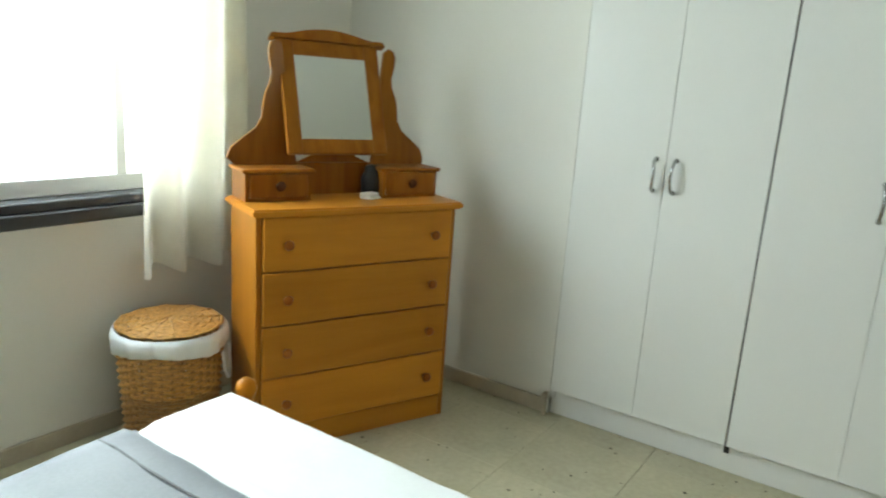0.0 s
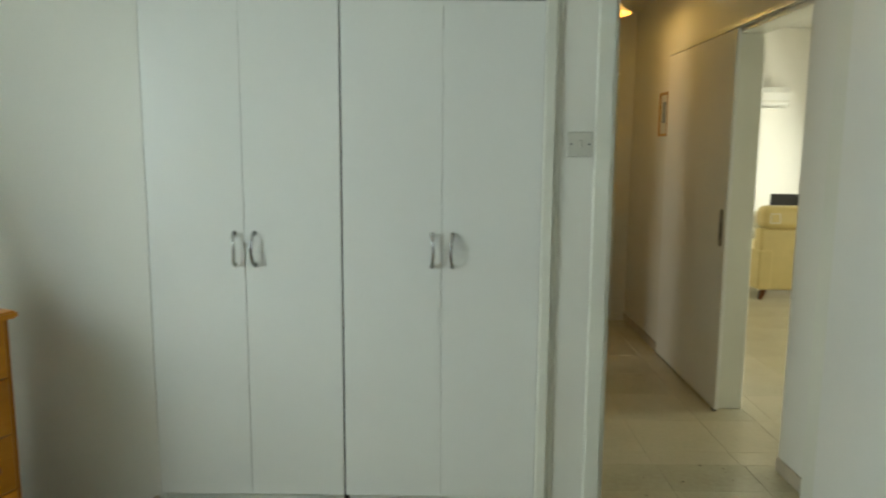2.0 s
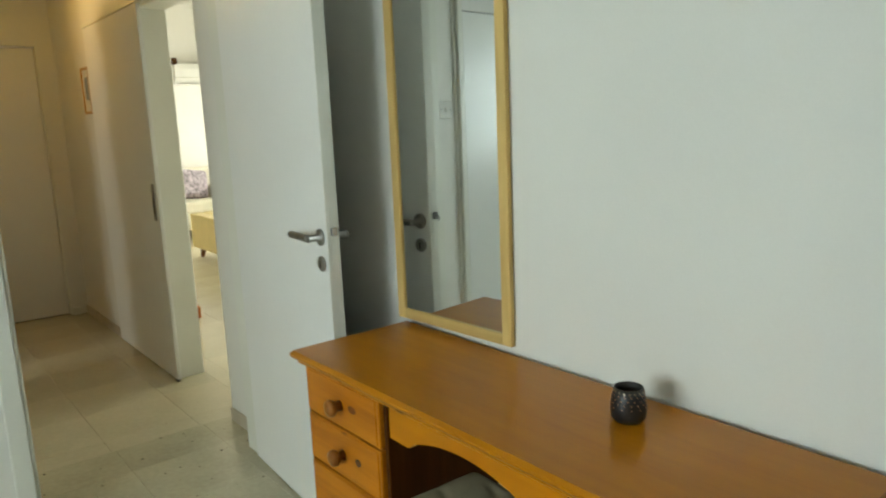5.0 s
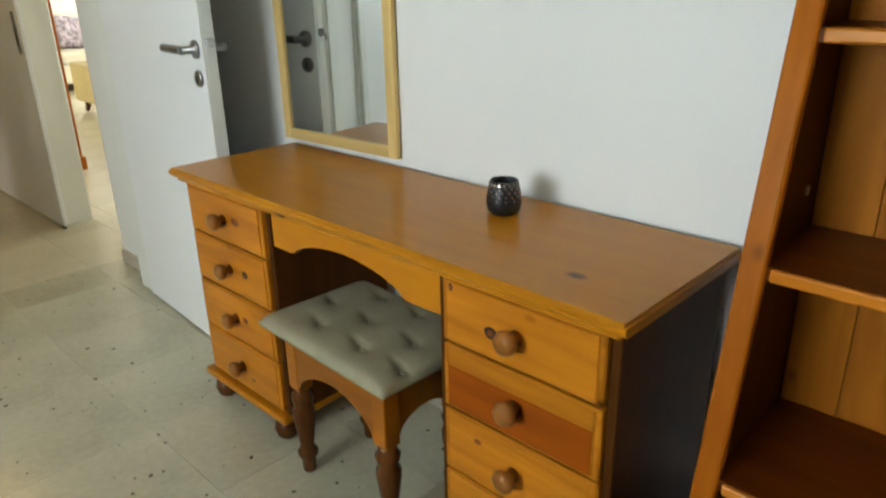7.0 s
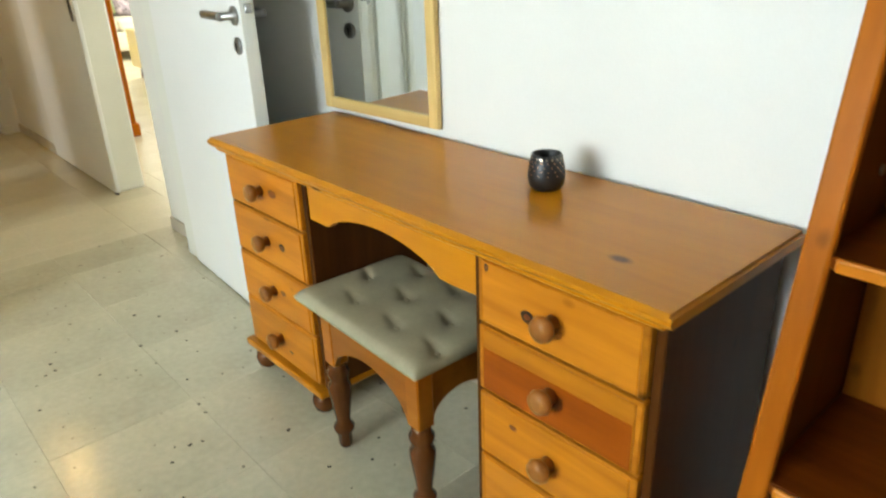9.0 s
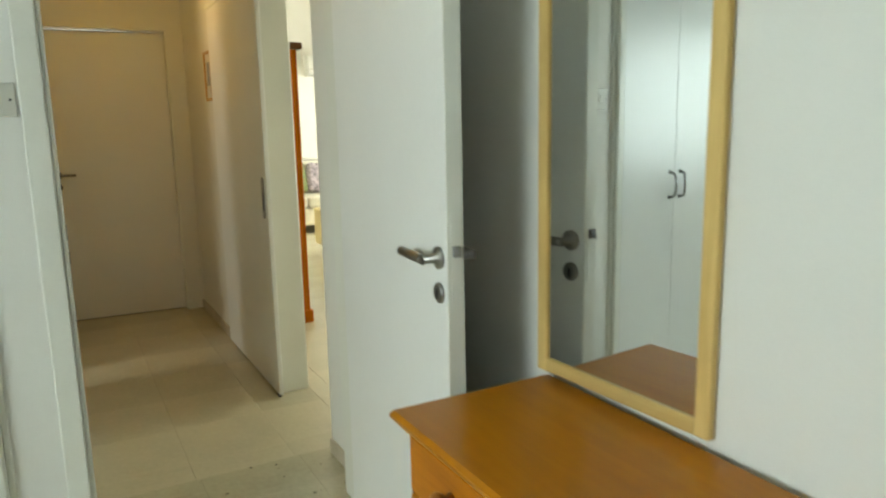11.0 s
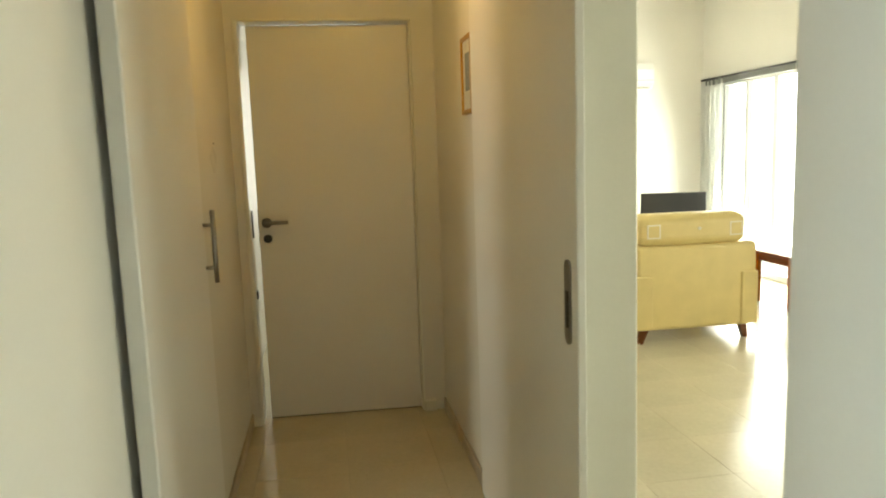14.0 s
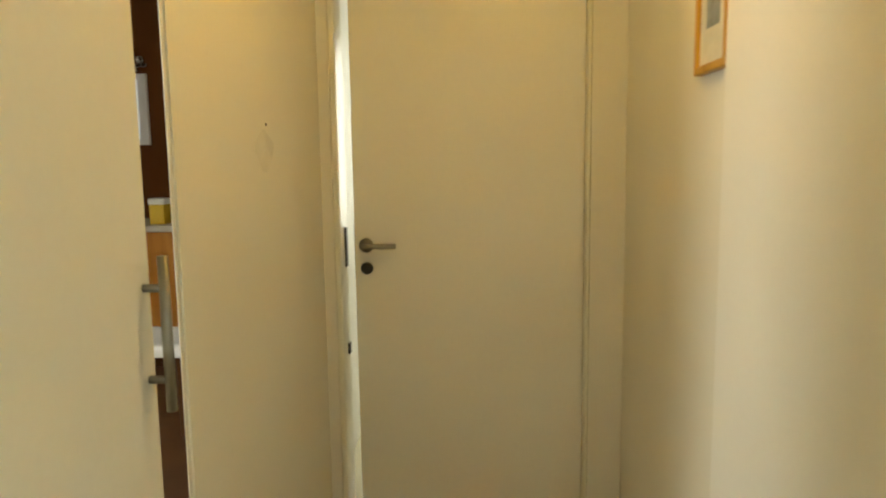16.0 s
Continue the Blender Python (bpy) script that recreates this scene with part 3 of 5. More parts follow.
# ---- built-in wardrobe: four tall doors and four top doors ----
def wardrobe_handle(parent, x, y, z, s):
    bow = [(x, y, z - 0.056), (x, y - 0.016, z - 0.056), (x + 0.001 * s, y - 0.027, z - 0.05), (x + 0.004 * s, y - 0.033, z - 0.03), (x + 0.006 * s, y - 0.036, z), (x + 0.004 * s, y - 0.033, z + 0.03), (x + 0.001 * s, y - 0.027, z + 0.05), (x, y - 0.016, z + 0.056), (x, y, z + 0.056)]
    bm = tube(bmesh.new(), bow, 0.0058, 10)
    h = part("handle", bm, CHROME, parent, "curved chrome bow handle")
    for dz in (-0.058, 0.058):
        part("handle_foot", lathe(bmesh.new(), [(0.009, 0), (0.009, 0.004), (0.006, 0.007)], seg=12, m=pose(x, y, z + dz, 90, 0, 0)), CHROME, h)


EDGES = [0.0, 0.351, 0.706, 1.07, 1.427]
wr = thing("wardrobe", pose(0, BY1, 0), "white laminate built-in wardrobe, all doors closed", "wardrobe")
part("base", bx(-0.01, 1.43, 0.04, 0.55, 0.0, 0.07), WHITE_LAM, wr)
for x0, x1, y0 in ((-0.012, 0.01, 0.004), (1.415, 1.43, 0.004), (0.698, 0.718, 0.012)):
    part("side_panel", bx(x0, x1, y0, 0.55, 0.07, CEIL), WHITE_LAM, wr)
for x0, x1 in ((0.01, 0.698), (0.718, 1.415)):
    part("back_panel", bx(x0, x1, 0.52, 0.54, 0.07, CEIL), WHITE_LAM, wr)
    part("shelf", bx(x0, x1, 0.03, 0.52, 1.93, 1.948), WHITE_LAM, wr)
part("plinth", bx(-0.008, 1.428, 0.012, 0.04, 0.0, 0.108, bevel=0.002), WHITE_LAM, wr)
# Near-black strip stands in for shade in the middle door gap.
part("shadow_line", bx(0.699, 0.717, 0.006, 0.0115, 0.075, CEIL), SHADOW_GAP, wr)
for k in range(4):
    x0, x1 = EDGES[k] + (0.003 if k == 2 else 0.0008), EDGES[k + 1] - (0.003 if k == 1 else 0.0008)
    d = part("door", bx(x0, x1, -0.02, 0.0, 0.113, 1.938, bevel=0.0015), WHITE_LAM, wr)
    s = 1 if k % 2 == 0 else -1
    wardrobe_handle(d, (x1 - 0.036) if s > 0 else (x0 + 0.036), -0.02, 1.062, s)
    d = part("top_door", bx(x0, x1, -0.02, 0.0, 1.942, 2.53, bevel=0.0015), WHITE_LAM, wr)
    wardrobe_handle(d, (x1 - 0.036) if s > 0 else (x0 + 0.036), -0.02, 2.035, s)
single("door_stop", box(bx(-0.03, -0.012, BY1 - 0.05, BY1 - 0.012, 0.07, 0.1, bevel=0.003), -0.028, -0.014, BY1 - 0.04, BY1 - 0.02, 0, 0.07), SKIRT, I, "small beige corner block at the skirting's end", "trim")

# ---- light switch ----
sw = thing("light_switch", pose(1.56, BY1, 1.448), "square white plastic light switch with two screws", "light switch")
part("plate", bx(-0.045, 0.045, -0.009, 0, -0.044, 0.044, bevel=0.003, seg=2), SWITCH_GREY, sw)
part("rocker", bx(-0.006, 0.008, -0.014, -0.009, -0.012, 0.014, bevel=0.002), SWITCH_GREY, sw)
for x in (-0.032, 0.032):
    part("screw", lathe(bmesh.new(), [(0.0038, 0), (0.0034, 0.0012)], seg=10, m=pose(x, -0.009, 0.0, 90, 0, 0)), DARK_METAL, sw)

# ---- dressing table ----
def drawer(parent, x, y0, y1, z0, z1, mat, km, kr=0.0245, kd=0.043):
    """A drawer front in the plane x that looks to -x, with a moulded panel and a turned knob."""
    d = part("drawer", bx(x - 0.012, x + 0.012, y0, y1, z0, z1, bevel=0.003), mat, parent)
    part("drawer_panel", bx(x - 0.0145, x - 0.011, y0 + 0.012, y1 - 0.012, z0 + 0.004, z1 - 0.004, bevel=0.0025), mat, d)
    m = pose(x - 0.0145, (y0 + y1) / 2, (z0 + z1) / 2, 0, -90, 0)
    part("knob", lathe(bmesh.new(), [(kr * 0.62, 0), (kr * 0.45, kd * 0.3), (kr * 0.8, kd * 0.45), (kr, kd * 0.68), (kr * 0.88, kd * 0.9), (kr * 0.45, kd)], seg=20, m=m), km, d)
    return d


def knot(parent, x, y, z, ry, rz, mat):
    """An oval knot in a board that looks to -x."""
    k = part("knot", prism(bmesh.new(), [(y + ry * math.cos(a) * (1 + 0.08 * math.sin(3 * a)), z + rz * math.sin(a)) for a in [2 * math.pi * i / 18 for i in range(18)]], 0, x - 0.0004, x + 0.001), mat, parent)
    if mat is KNOT:
        part("knot_heart", prism(bmesh.new(), [(y + ry * 0.5 * math.cos(a), z + rz * 0.5 * math.sin(a)) for a in [2 * math.pi * i / 14 for i in range(14)]], 0, x - 0.0007, x + 0.001), KNOT_RED, k)


DY0, DY1 = 0.625, 2.055
desk = thing("dressing_table", pose(0, 0, 0), "honey pine twin-pedestal dressing table with eight drawers", "dressing table")
bm = bmesh.new()
prof = [(2.272, 0.722), (2.266, 0.73), (2.266, 0.737), (2.274, 0.746), (2.695, 0.746), (2.695, 0.722)]
prism(bm, prof, 1, DY0 - 0.025, DY1 + 0.012)
bmesh.ops.bevel(bm, geom=[e for e in bm.edges if abs(e.verts[0].co.y - e.verts[1].co.y) < 1e-6 and e.verts[0].co.z > 0.74 and e.verts[1].co.z > 0.74], offset=0.006, segments=2, affect="EDGES")
part("top", bm, DESK_Y, desk)
part("top_moulding", bx(2.28, 2.69, DY0 - 0.008, DY1 - 0.004, 0.708, 0.722, bevel=0.004), DESK_Y, desk)
ZS = [0.102, 0.26, 0.414, 0.565, 0.707]
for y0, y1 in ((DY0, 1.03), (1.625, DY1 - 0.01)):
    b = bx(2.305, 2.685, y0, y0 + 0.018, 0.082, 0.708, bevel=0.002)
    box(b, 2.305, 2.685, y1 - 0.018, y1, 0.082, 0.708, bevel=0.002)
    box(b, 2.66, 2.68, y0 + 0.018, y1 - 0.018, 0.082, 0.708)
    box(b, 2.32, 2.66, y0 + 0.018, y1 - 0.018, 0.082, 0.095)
    # Sides use the darkened pine, so their shade is in the colour.
    part("pedestal", b, DESK_SHADED, desk)
    part("base_moulding", bx(2.278, 2.688, y0 - (0.012 if y0 == DY0 else 0.002), y1 + (0.002 if y0 == DY0 else 0.012), 0.072, 0.095, bevel=0.005, seg=2), DESK_Y, desk)
    for k in range(4):
        d = drawer(desk, 2.305, y0 + 0.02, y1 - 0.02, ZS[k] + 0.003, ZS[k + 1] - 0.004, DESK_FRONT, KNOB_WOOD)
        if y0 == DY0 and k == 2:
            part("red_board", bx(2.2897, 2.292, y0 + 0.035, y1 - 0.035, ZS[k] + 0.01, ZS[k + 1] - 0.05, bevel=0.0008), DRAWER_RED, d, "darker red board across the drawer")
        for side, row, dy, dz, ry, rz, mat in ((0, 3, 0.058, -0.012, 0.0155, 0.0125, KNOT), (0, 3, 0.158, 0.052, 0.005, 0.008, KNOT), (1, 3, -0.062, 0.004, 0.02, 0.011, KNOT_RED), (1, 2, -0.078, 0.002, 0.0135, 0.011, KNOT), (1, 1, -0.048, 0.006, 0.014, 0.009, KNOT_RED), (1, 0, -0.05, -0.03, 0.01, 0.005, KNOT), (0, 1, 0.09, 0.03, 0.01, 0.006, KNOT_RED)):
            if row == k and side == (y0 != DY0):
                knot(d, 2.2905, (y0 + y1) / 2 + dy, (ZS[k] + ZS[k + 1]) / 2 + dz, ry, rz, mat)
    for x in (2.315, 2.645):
        for y in (y0 + 0.045, y1 - 0.045):
            part("bun_foot", lathe(bmesh.new(), [(0.016, 0), (0.03, 0.012), (0.036, 0.035), (0.032, 0.053), (0.022, 0.06), (0.026, 0.073)], x, y, 20), DESK_DARK, desk)
# knee apron with a low arch between two shoulders
pts = [(1.032, 0.708), (1.032, 0.606), (1.1, 0.604)]
for k in range(21):
    u = k / 20
    pts.append((1.14 + 0.4 * u, 0.606 + 0.05 * math.sin(math.pi * u) ** 0.62))
pts += [(1.555, 0.604), (1.623, 0.606), (1.623, 0.708)]
part("apron", prism(bmesh.new(), pts, 0, 2.31, 2.328), DESK_Y, desk)

# ---- stool under the table ----
stool = thing("stool", pose(2.366, 1.325, 0, 0, 0, -2), "dark pine stool with a buttoned grey-beige velvet seat", "stool")
SX, SY = 0.166, 0.242
bm = bmesh.new()
NU, NV = 36, 48
buttons = [(-0.085, 0.085), (-0.085, -0.075), (0.012, 0.17), (0.012, 0.016), (0.012, -0.145), (0.115, 0.095), (0.115, -0.05), (0.115, -0.19), (-0.085, -0.215)]


def seat_height(x, y):
    ex, ey = abs(x) / SX, abs(y) / SY
    h = 0.446 + 0.021 * (1 - ex ** 12) ** 0.5 * (1 - ey ** 16) ** 0.5
    for bxx, byy in buttons:
        d2 = (x - bxx) ** 2 + (y - byy) ** 2
        h -= 0.008 * math.exp(-d2 / 0.00022) + 0.004 * math.exp(-d2 / 0.0022)
        u = y - byy - 0.028
        h -= 0.008 * math.exp(-((x - bxx - 0.01 - 0.2 * u) / 0.0075) ** 2 - (u / 0.026) ** 2)
    return h


grid = [[bm.verts.new((SX * (2 * i / NU - 1), SY * (2 * j / NV - 1), seat_height(SX * (2 * i / NU - 1), SY * (2 * j / NV - 1)))) for j in range(NV + 1)] for i in range(NU + 1)]
for i in range(NU):
    for j in range(NV):
        bm.faces.new((grid[i][j], grid[i + 1][j], grid[i + 1][j + 1], grid[i][j + 1])).smooth = True
rim = [grid[i][0] for i in range(NU + 1)] + [grid[NU][j] for j in range(1, NV + 1)] + [grid[i][NV] for i in range(NU - 1, -1, -1)] + [grid[0][j] for j in range(NV - 1, 0, -1)]
low = [bm.verts.new((v.co.x * 0.99, v.co.y * 0.99, 0.436)) for v in rim]
for k in range(len(rim)):
    q = (k + 1) % len(rim)
    bm.faces.new((rim[k], low[k], low[q], rim[q])).smooth = True
bm.faces.new(list(reversed(low)))
cushion = part("seat_cushion", bm, VELVET, stool, "buttoned grey-beige velvet cushion")
for x, y in buttons:
    part("button", lathe(bmesh.new(), [(0.004, seat_height(x, y) - 0.003), (0.0075, seat_height(x, y) + 0.002), (0.005, seat_height(x, y) + 0.005)], x, y, 10), VELVET, cushion)
LEG = [(0.014, 0), (0.018, 0.008), (0.0195, 0.044), (0.026, 0.053), (0.028, 0.065), (0.02, 0.076), (0.0185, 0.088), (0.0235, 0.125), (0.0295, 0.172), (0.03, 0.195), (0.023, 0.211), (0.0275, 0.222), (0.03, 0.236), (0.022, 0.249), (0.023, 0.263)]
for sx in (-1, 1):
    for sy in (-1, 1):
        lx, ly = sx * 0.105, sy * 0.172
        leg = part("leg", lathe(bmesh.new(), LEG, lx, ly, 18), DESK_DARK, stool, "turned dark pine leg")
        part("leg_block", bx(lx - 0.022, lx + 0.022, ly - 0.022, ly + 0.022, 0.262, 0.437, bevel=0.003), STOOL_PINE, leg)


def arch(a, zt, zb, rise):
    pts = [(-a, zt), (-a, zb)]
    for k in range(1, 20):
        u = k / 20
        pts.append((-a + 2 * a * u, zb + rise * math.sin(math.pi * u) ** 0.55))
    return pts + [(a, zb), (a, zt)]


for sy in (-1, 1):
    part("seat_rail", prism(bmesh.new(), arch(0.0832, 0.436, 0.28, 0.05), 1, sy * 0.182 - 0.008, sy * 0.182 + 0.008), STOOL_PINE, stool)
for sx in (-1, 1):
    part("seat_rail", prism(bmesh.new(), arch(0.1502, 0.436, 0.268, 0.078), 0, sx * 0.117 - 0.008, sx * 0.117 + 0.008), STOOL_PINE, stool)

# ---- wall mirror, candle holder ----
MY0, MY1, MZ0, MZ1 = 1.573, 2.075, 0.764, 2.02
wm = thing("wall_mirror", pose(2.717, 1.573, 0, 0, 0, 3) @ pose(-2.719, -1.573, 0), "tall wall mirror in a pale oak frame", "mirror")
FW = 0.034
for y0, y1, z0, z1, mt in ((MY0, MY0 + FW, MZ0, MZ1, PALE_WOOD), (MY1 - FW, MY1, MZ0, MZ1, PALE_WOOD), (MY0 + FW, MY1 - FW, MZ0, MZ0 + FW, PALE_WOOD_Y), (MY0 + FW, MY1 - FW, MZ1 - FW, MZ1, PALE_WOOD_Y)):
    part("frame_bar", bx(2.7, 2.719, y0, y1, z0, z1, bevel=0.002), mt, wm)
part("mirror_glass", bx(2.707, 2.716, MY0 + FW - 0.004, MY1 - FW + 0.004, MZ0 + FW - 0.004, MZ1 - FW + 0.004), MIRROR, wm, "clear mirror glass")

holder = thing("candle_holder", pose(2.57, 1.084, 0.746) @ Matrix.Diagonal((0.84, 0.84, 0.86, 1)), "black metal candle holder with pierced dots", "candle holder")
bm = lathe(bmesh.new(), [(0.034, 0), (0.044, 0.012), (0.047, 0.035), (0.043, 0.065), (0.037, 0.088), (0.0345, 0.088), (0.0405, 0.064), (0.044, 0.035), (0.04, 0.014), (0.002, 0.008)], seg=32)
part("cup", bm, BLACK, holder)
DOT = material("copper_dot", (0.7, 0.42, 0.25), 0.3, 0.8, var=0.2)
for ring_z, ring_r, cnt, ph in ((0.052, 0.0457, 16, 0.0), (0.062, 0.0442, 16, 0.5), (0.072, 0.0419, 16, 0.0), (0.041, 0.0468, 12, 0.5)):
    bm = bmesh.new()
    for k in range(cnt):
        a = 2 * math.pi * (k + ph) / cnt
        lathe(bm, [(0.0019, -0.001), (0.0014, 0.0006)], seg=6, m=pose(ring_r * math.cos(a), ring_r * math.sin(a), ring_z, 0, 90, math.degrees(a)))
    part("dot_ring", bm, DOT, holder, "ring of small copper dots")["kind"] = "stuff"
bm = bmesh.new()
for k in range(18):
    a = 2 * math.pi * k / 18
    lathe(bm, [(0.0034, -0.001), (0.0026, 0.0008)], seg=6, m=pose(0.0392 * math.cos(a), 0.0392 * math.sin(a), 0.0805, 0, 78, math.degrees(a)))
part("rim_specks", bm, material("pale_copper", (0.85, 0.68, 0.5), 0.25, 0.7, var=0.2), holder, "ring of pale pierced specks at the rim")["kind"] = "stuff"
part("candle", lathe(bmesh.new(), [(0.03, 0.012), (0.03, 0.04), (0.004, 0.041)], seg=20), material("wax", (0.5, 0.25, 0.13), 0.5), holder)

# ---- bookcase in the bedroom ----
bc = thing("bookcase", I, "tall red-brown pine bookcase with open empty shelves", "bookcase")
KY0, KY1 = -0.42, 0.508


def front_x(z):
    """The bookcase's front edge leans back as it rises."""
    return 2.27 + 0.19 * z


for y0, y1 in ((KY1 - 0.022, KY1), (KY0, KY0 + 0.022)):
    # Darker than the stiles: the inside's shade is carried by the wood colour.
    part("side_panel", prism(bmesh.new(), [(front_x(0) + 0.018, 0), (2.69, 0), (2.69, 1.9), (front_x(1.9) + 0.018, 1.9)], 1, y0, y1), SHELF_SIDE_SHADED, bc)
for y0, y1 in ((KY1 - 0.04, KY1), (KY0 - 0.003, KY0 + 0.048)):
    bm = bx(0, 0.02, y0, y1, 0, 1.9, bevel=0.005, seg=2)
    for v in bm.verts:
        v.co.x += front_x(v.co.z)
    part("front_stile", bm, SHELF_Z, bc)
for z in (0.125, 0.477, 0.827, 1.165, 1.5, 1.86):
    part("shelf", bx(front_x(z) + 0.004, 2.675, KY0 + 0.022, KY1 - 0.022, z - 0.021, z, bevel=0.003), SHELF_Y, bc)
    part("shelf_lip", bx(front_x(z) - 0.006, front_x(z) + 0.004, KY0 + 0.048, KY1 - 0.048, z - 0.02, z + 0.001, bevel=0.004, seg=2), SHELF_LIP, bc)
for k in range(9):
    w = (KY1 - KY0 - 0.044) / 9
    y = KY0 + 0.022 + k * w
    part("back_board", bx(2.678, 2.69, y + 0.0006, y + w - 0.0006, 0.0, 1.9, bevel=0.0015), SHELF_BACK, bc)
part("plinth", bx(front_x(0) + 0.05, front_x(0) + 0.068, KY0 + 0.022, KY1 - 0.022, 0, 0.104), SHELF_Y, bc)
part("cam_cover", lathe(bmesh.new(), [(0.009, 0), (0.009, 0.003), (0.006, 0.004)], seg=12, m=pose(2.62, KY1 - 0.022, 0.9, 90, 0, 0)), STEEL, bc)

# ---- chest of drawers with its swing mirror ----
M_CHEST = pose(-0.498, 2.247, 0, 0, 0, 67.5)
chest = thing("chest_of_drawers", M_CHEST, "honey pine chest of four wide drawers", "chest of drawers")
W = 0.395
bm = bx(-W, -W + 0.02, 0.0, 0.275, 0.0, 0.868, bevel=0.002)
box(bm, W - 0.02, W, 0.0, 0.275, 0.0, 0.868, bevel=0.002)
box(bm, -W + 0.02, W - 0.02, 0.255, 0.27, 0.05, 0.868)
part("carcass", bm, CHEST_Z, chest)
bm = bmesh.new()
pts = [(-W - 0.018, 0.285)] + [(-W - 0.018 + (2 * W + 0.036) * k / 16, -0.024 - 0.012 * math.sin(math.pi * k / 16)) for k in range(17)] + [(W + 0.018, 0.285)]
prism(bm, pts, 2, 0.868, 0.894)
bmesh.ops.bevel(bm, geom=[e for e in bm.edges if abs(e.verts[0].co.z - e.verts[1].co.z) < 1e-6], offset=0.006, segments=2, affect="EDGES")
part("top", bm, CHEST_X, chest)
part("plinth", bx(-W + 0.02, W - 0.02, 0.002, 0.02, 0.0, 0.092, bevel=0.002), CHEST_X, chest)
for k in range(4):
    z0 = 0.096 + 0.193 * k
    d = part("drawer", bx(-W + 0.022, W - 0.022, -0.012, 0.014, z0 + 0.002, z0 + 0.19, bevel=0.003), CHEST_X, chest)
    for x in (-0.291, 0.291):
        part("knob", knob(bmesh.new(), x, -0.012, z0 + 0.097, 0.018, 0.03), CHEST_KNOB, d)

gal = thing("dressing_mirror", M_CHEST @ pose(-0.005, -0.025, 0.894) @ Matrix.Diagonal((1, 0.78, 1, 1)), "dark pine swing mirror stand with two small drawers", "dressing mirror")
for s in (-1, 1):
    a, b = (-0.385, -0.145) if s < 0 else (0.145, 0.385)
    bm = bx(a, a + 0.012, 0.2, 0.39, 0, 0.1)
    box(bm, b - 0.012, b, 0.2, 0.39, 0, 0.1)
    box(bm, a + 0.012, b - 0.012, 0.375, 0.39, 0, 0.1)
    box(bm, a + 0.012, b - 0.012, 0.2, 0.375, 0, 0.011)
    part("drawer_box", bm, GALLERY, gal)
    part("drawer_box_top", bx(a - 0.012, b + 0.012, 0.185, 0.395, 0.1, 0.114, bevel=0.004), GALLERY, gal)
    d = part("small_drawer", bx(a + 0.014, b - 0.014, 0.188, 0.202, 0.012, 0.098, bevel=0.004), GALLERY, gal)
    part("knob", knob(bmesh.new(), (a + b) / 2, 0.19, 0.055, 0.018, 0.026), DESK_DARK, d)
    # shaped upright
    out = [(0.155, 0.132), (0.385, 0.132), (0.388, 0.16), (0.372, 0.205), (0.33, 0.245), (0.285, 0.285), (0.262, 0.33), (0.258, 0.385), (0.25, 0.43), (0.232, 0.475), (0.226, 0.515), (0.236, 0.56), (0.24, 0.605), (0.232, 0.635), (0.212, 0.648), (0.192, 0.63), (0.188, 0.59)]
    part("upright", prism(bmesh.new(), [(s * x - (0.024 if s < 0 and z > 0.15 else 0), 0.114 + (z - 0.132) * 0.855) for x, z in out], 1, 0.352, 0.374), GALLERY, gal)
part("back_rail", bx(-0.15, 0.15, 0.36, 0.378, 0.0, 0.12), GALLERY, gal)
pts = [(-0.2, 0.1)] + [(-0.2 + 0.4 * k / 16, 0.14 + 0.03 * math.cos(2 * math.pi * (k / 16 - 0.5))) for k in range(17)] + [(0.2, 0.1)]
part("back_crest", prism(bmesh.new(), pts, 1, 0.379, 0.392), GALLERY, gal)
MT = pose(-0.022, 0.33, 0.358, -23, 0, 0) @ Matrix.Diagonal((1.07, 1, 1.07, 1))
bm = bmesh.new()
for b in ((-0.185, -0.133, -0.012, 0.012, -0.2, 0.2), (0.133, 0.185, -0.012, 0.012, -0.2, 0.2), (-0.133, 0.133, -0.012, 0.012, -0.2, -0.148), (-0.133, 0.133, -0.012, 0.012, 0.148, 0.2)):
    box(bm, *b, bevel=0.003)
bm.transform(MT)
mf = part("mirror_frame", bm, GALLERY, gal)
bm = prism(bmesh.new(), [(-0.215, 0.2), (-0.21, 0.212)] + [(-0.2 + 0.4 * k / 20, 0.216 + 0.026 * max(0, math.sin(math.pi * (k / 20 * 1.3 - 0.15)))) for k in range(21)] + [(0.21, 0.212), (0.215, 0.2)], 1, -0.022, 0.014)
bm.transform(MT)
part("mirror_crest", bm, GALLERY, mf)
bm = bx(-0.136, 0.136, -0.006, 0.004, -0.151, 0.151)
bm.transform(MT)
part("mirror_glass", bm, MIRROR, mf, "clear mirror glass")
single("small_white_box", box(bx(-0.035, 0.035, -0.02, 0.02, 0, 0.022, bevel=0.004), -0.03, 0.03, -0.035, -0.022, 0, 0.01, bevel=0.003), PLASTIC_WHITE, M_CHEST @ pose(0.085, 0.13, 0.894, 0, 0, 20), "small white plastic box on the chest", "box")
single("dark_jar", lathe(bmesh.new(), [(0.036, 0), (0.042, 0.01), (0.043, 0.06), (0.036, 0.085), (0.03, 0.09), (0.03, 0.11), (0.012, 0.118), (0.002, 0.118)], seg=22), BLACK, M_CHEST @ pose(0.13, 0.2, 0.894), "dark round lidded jar on the chest", "jar")

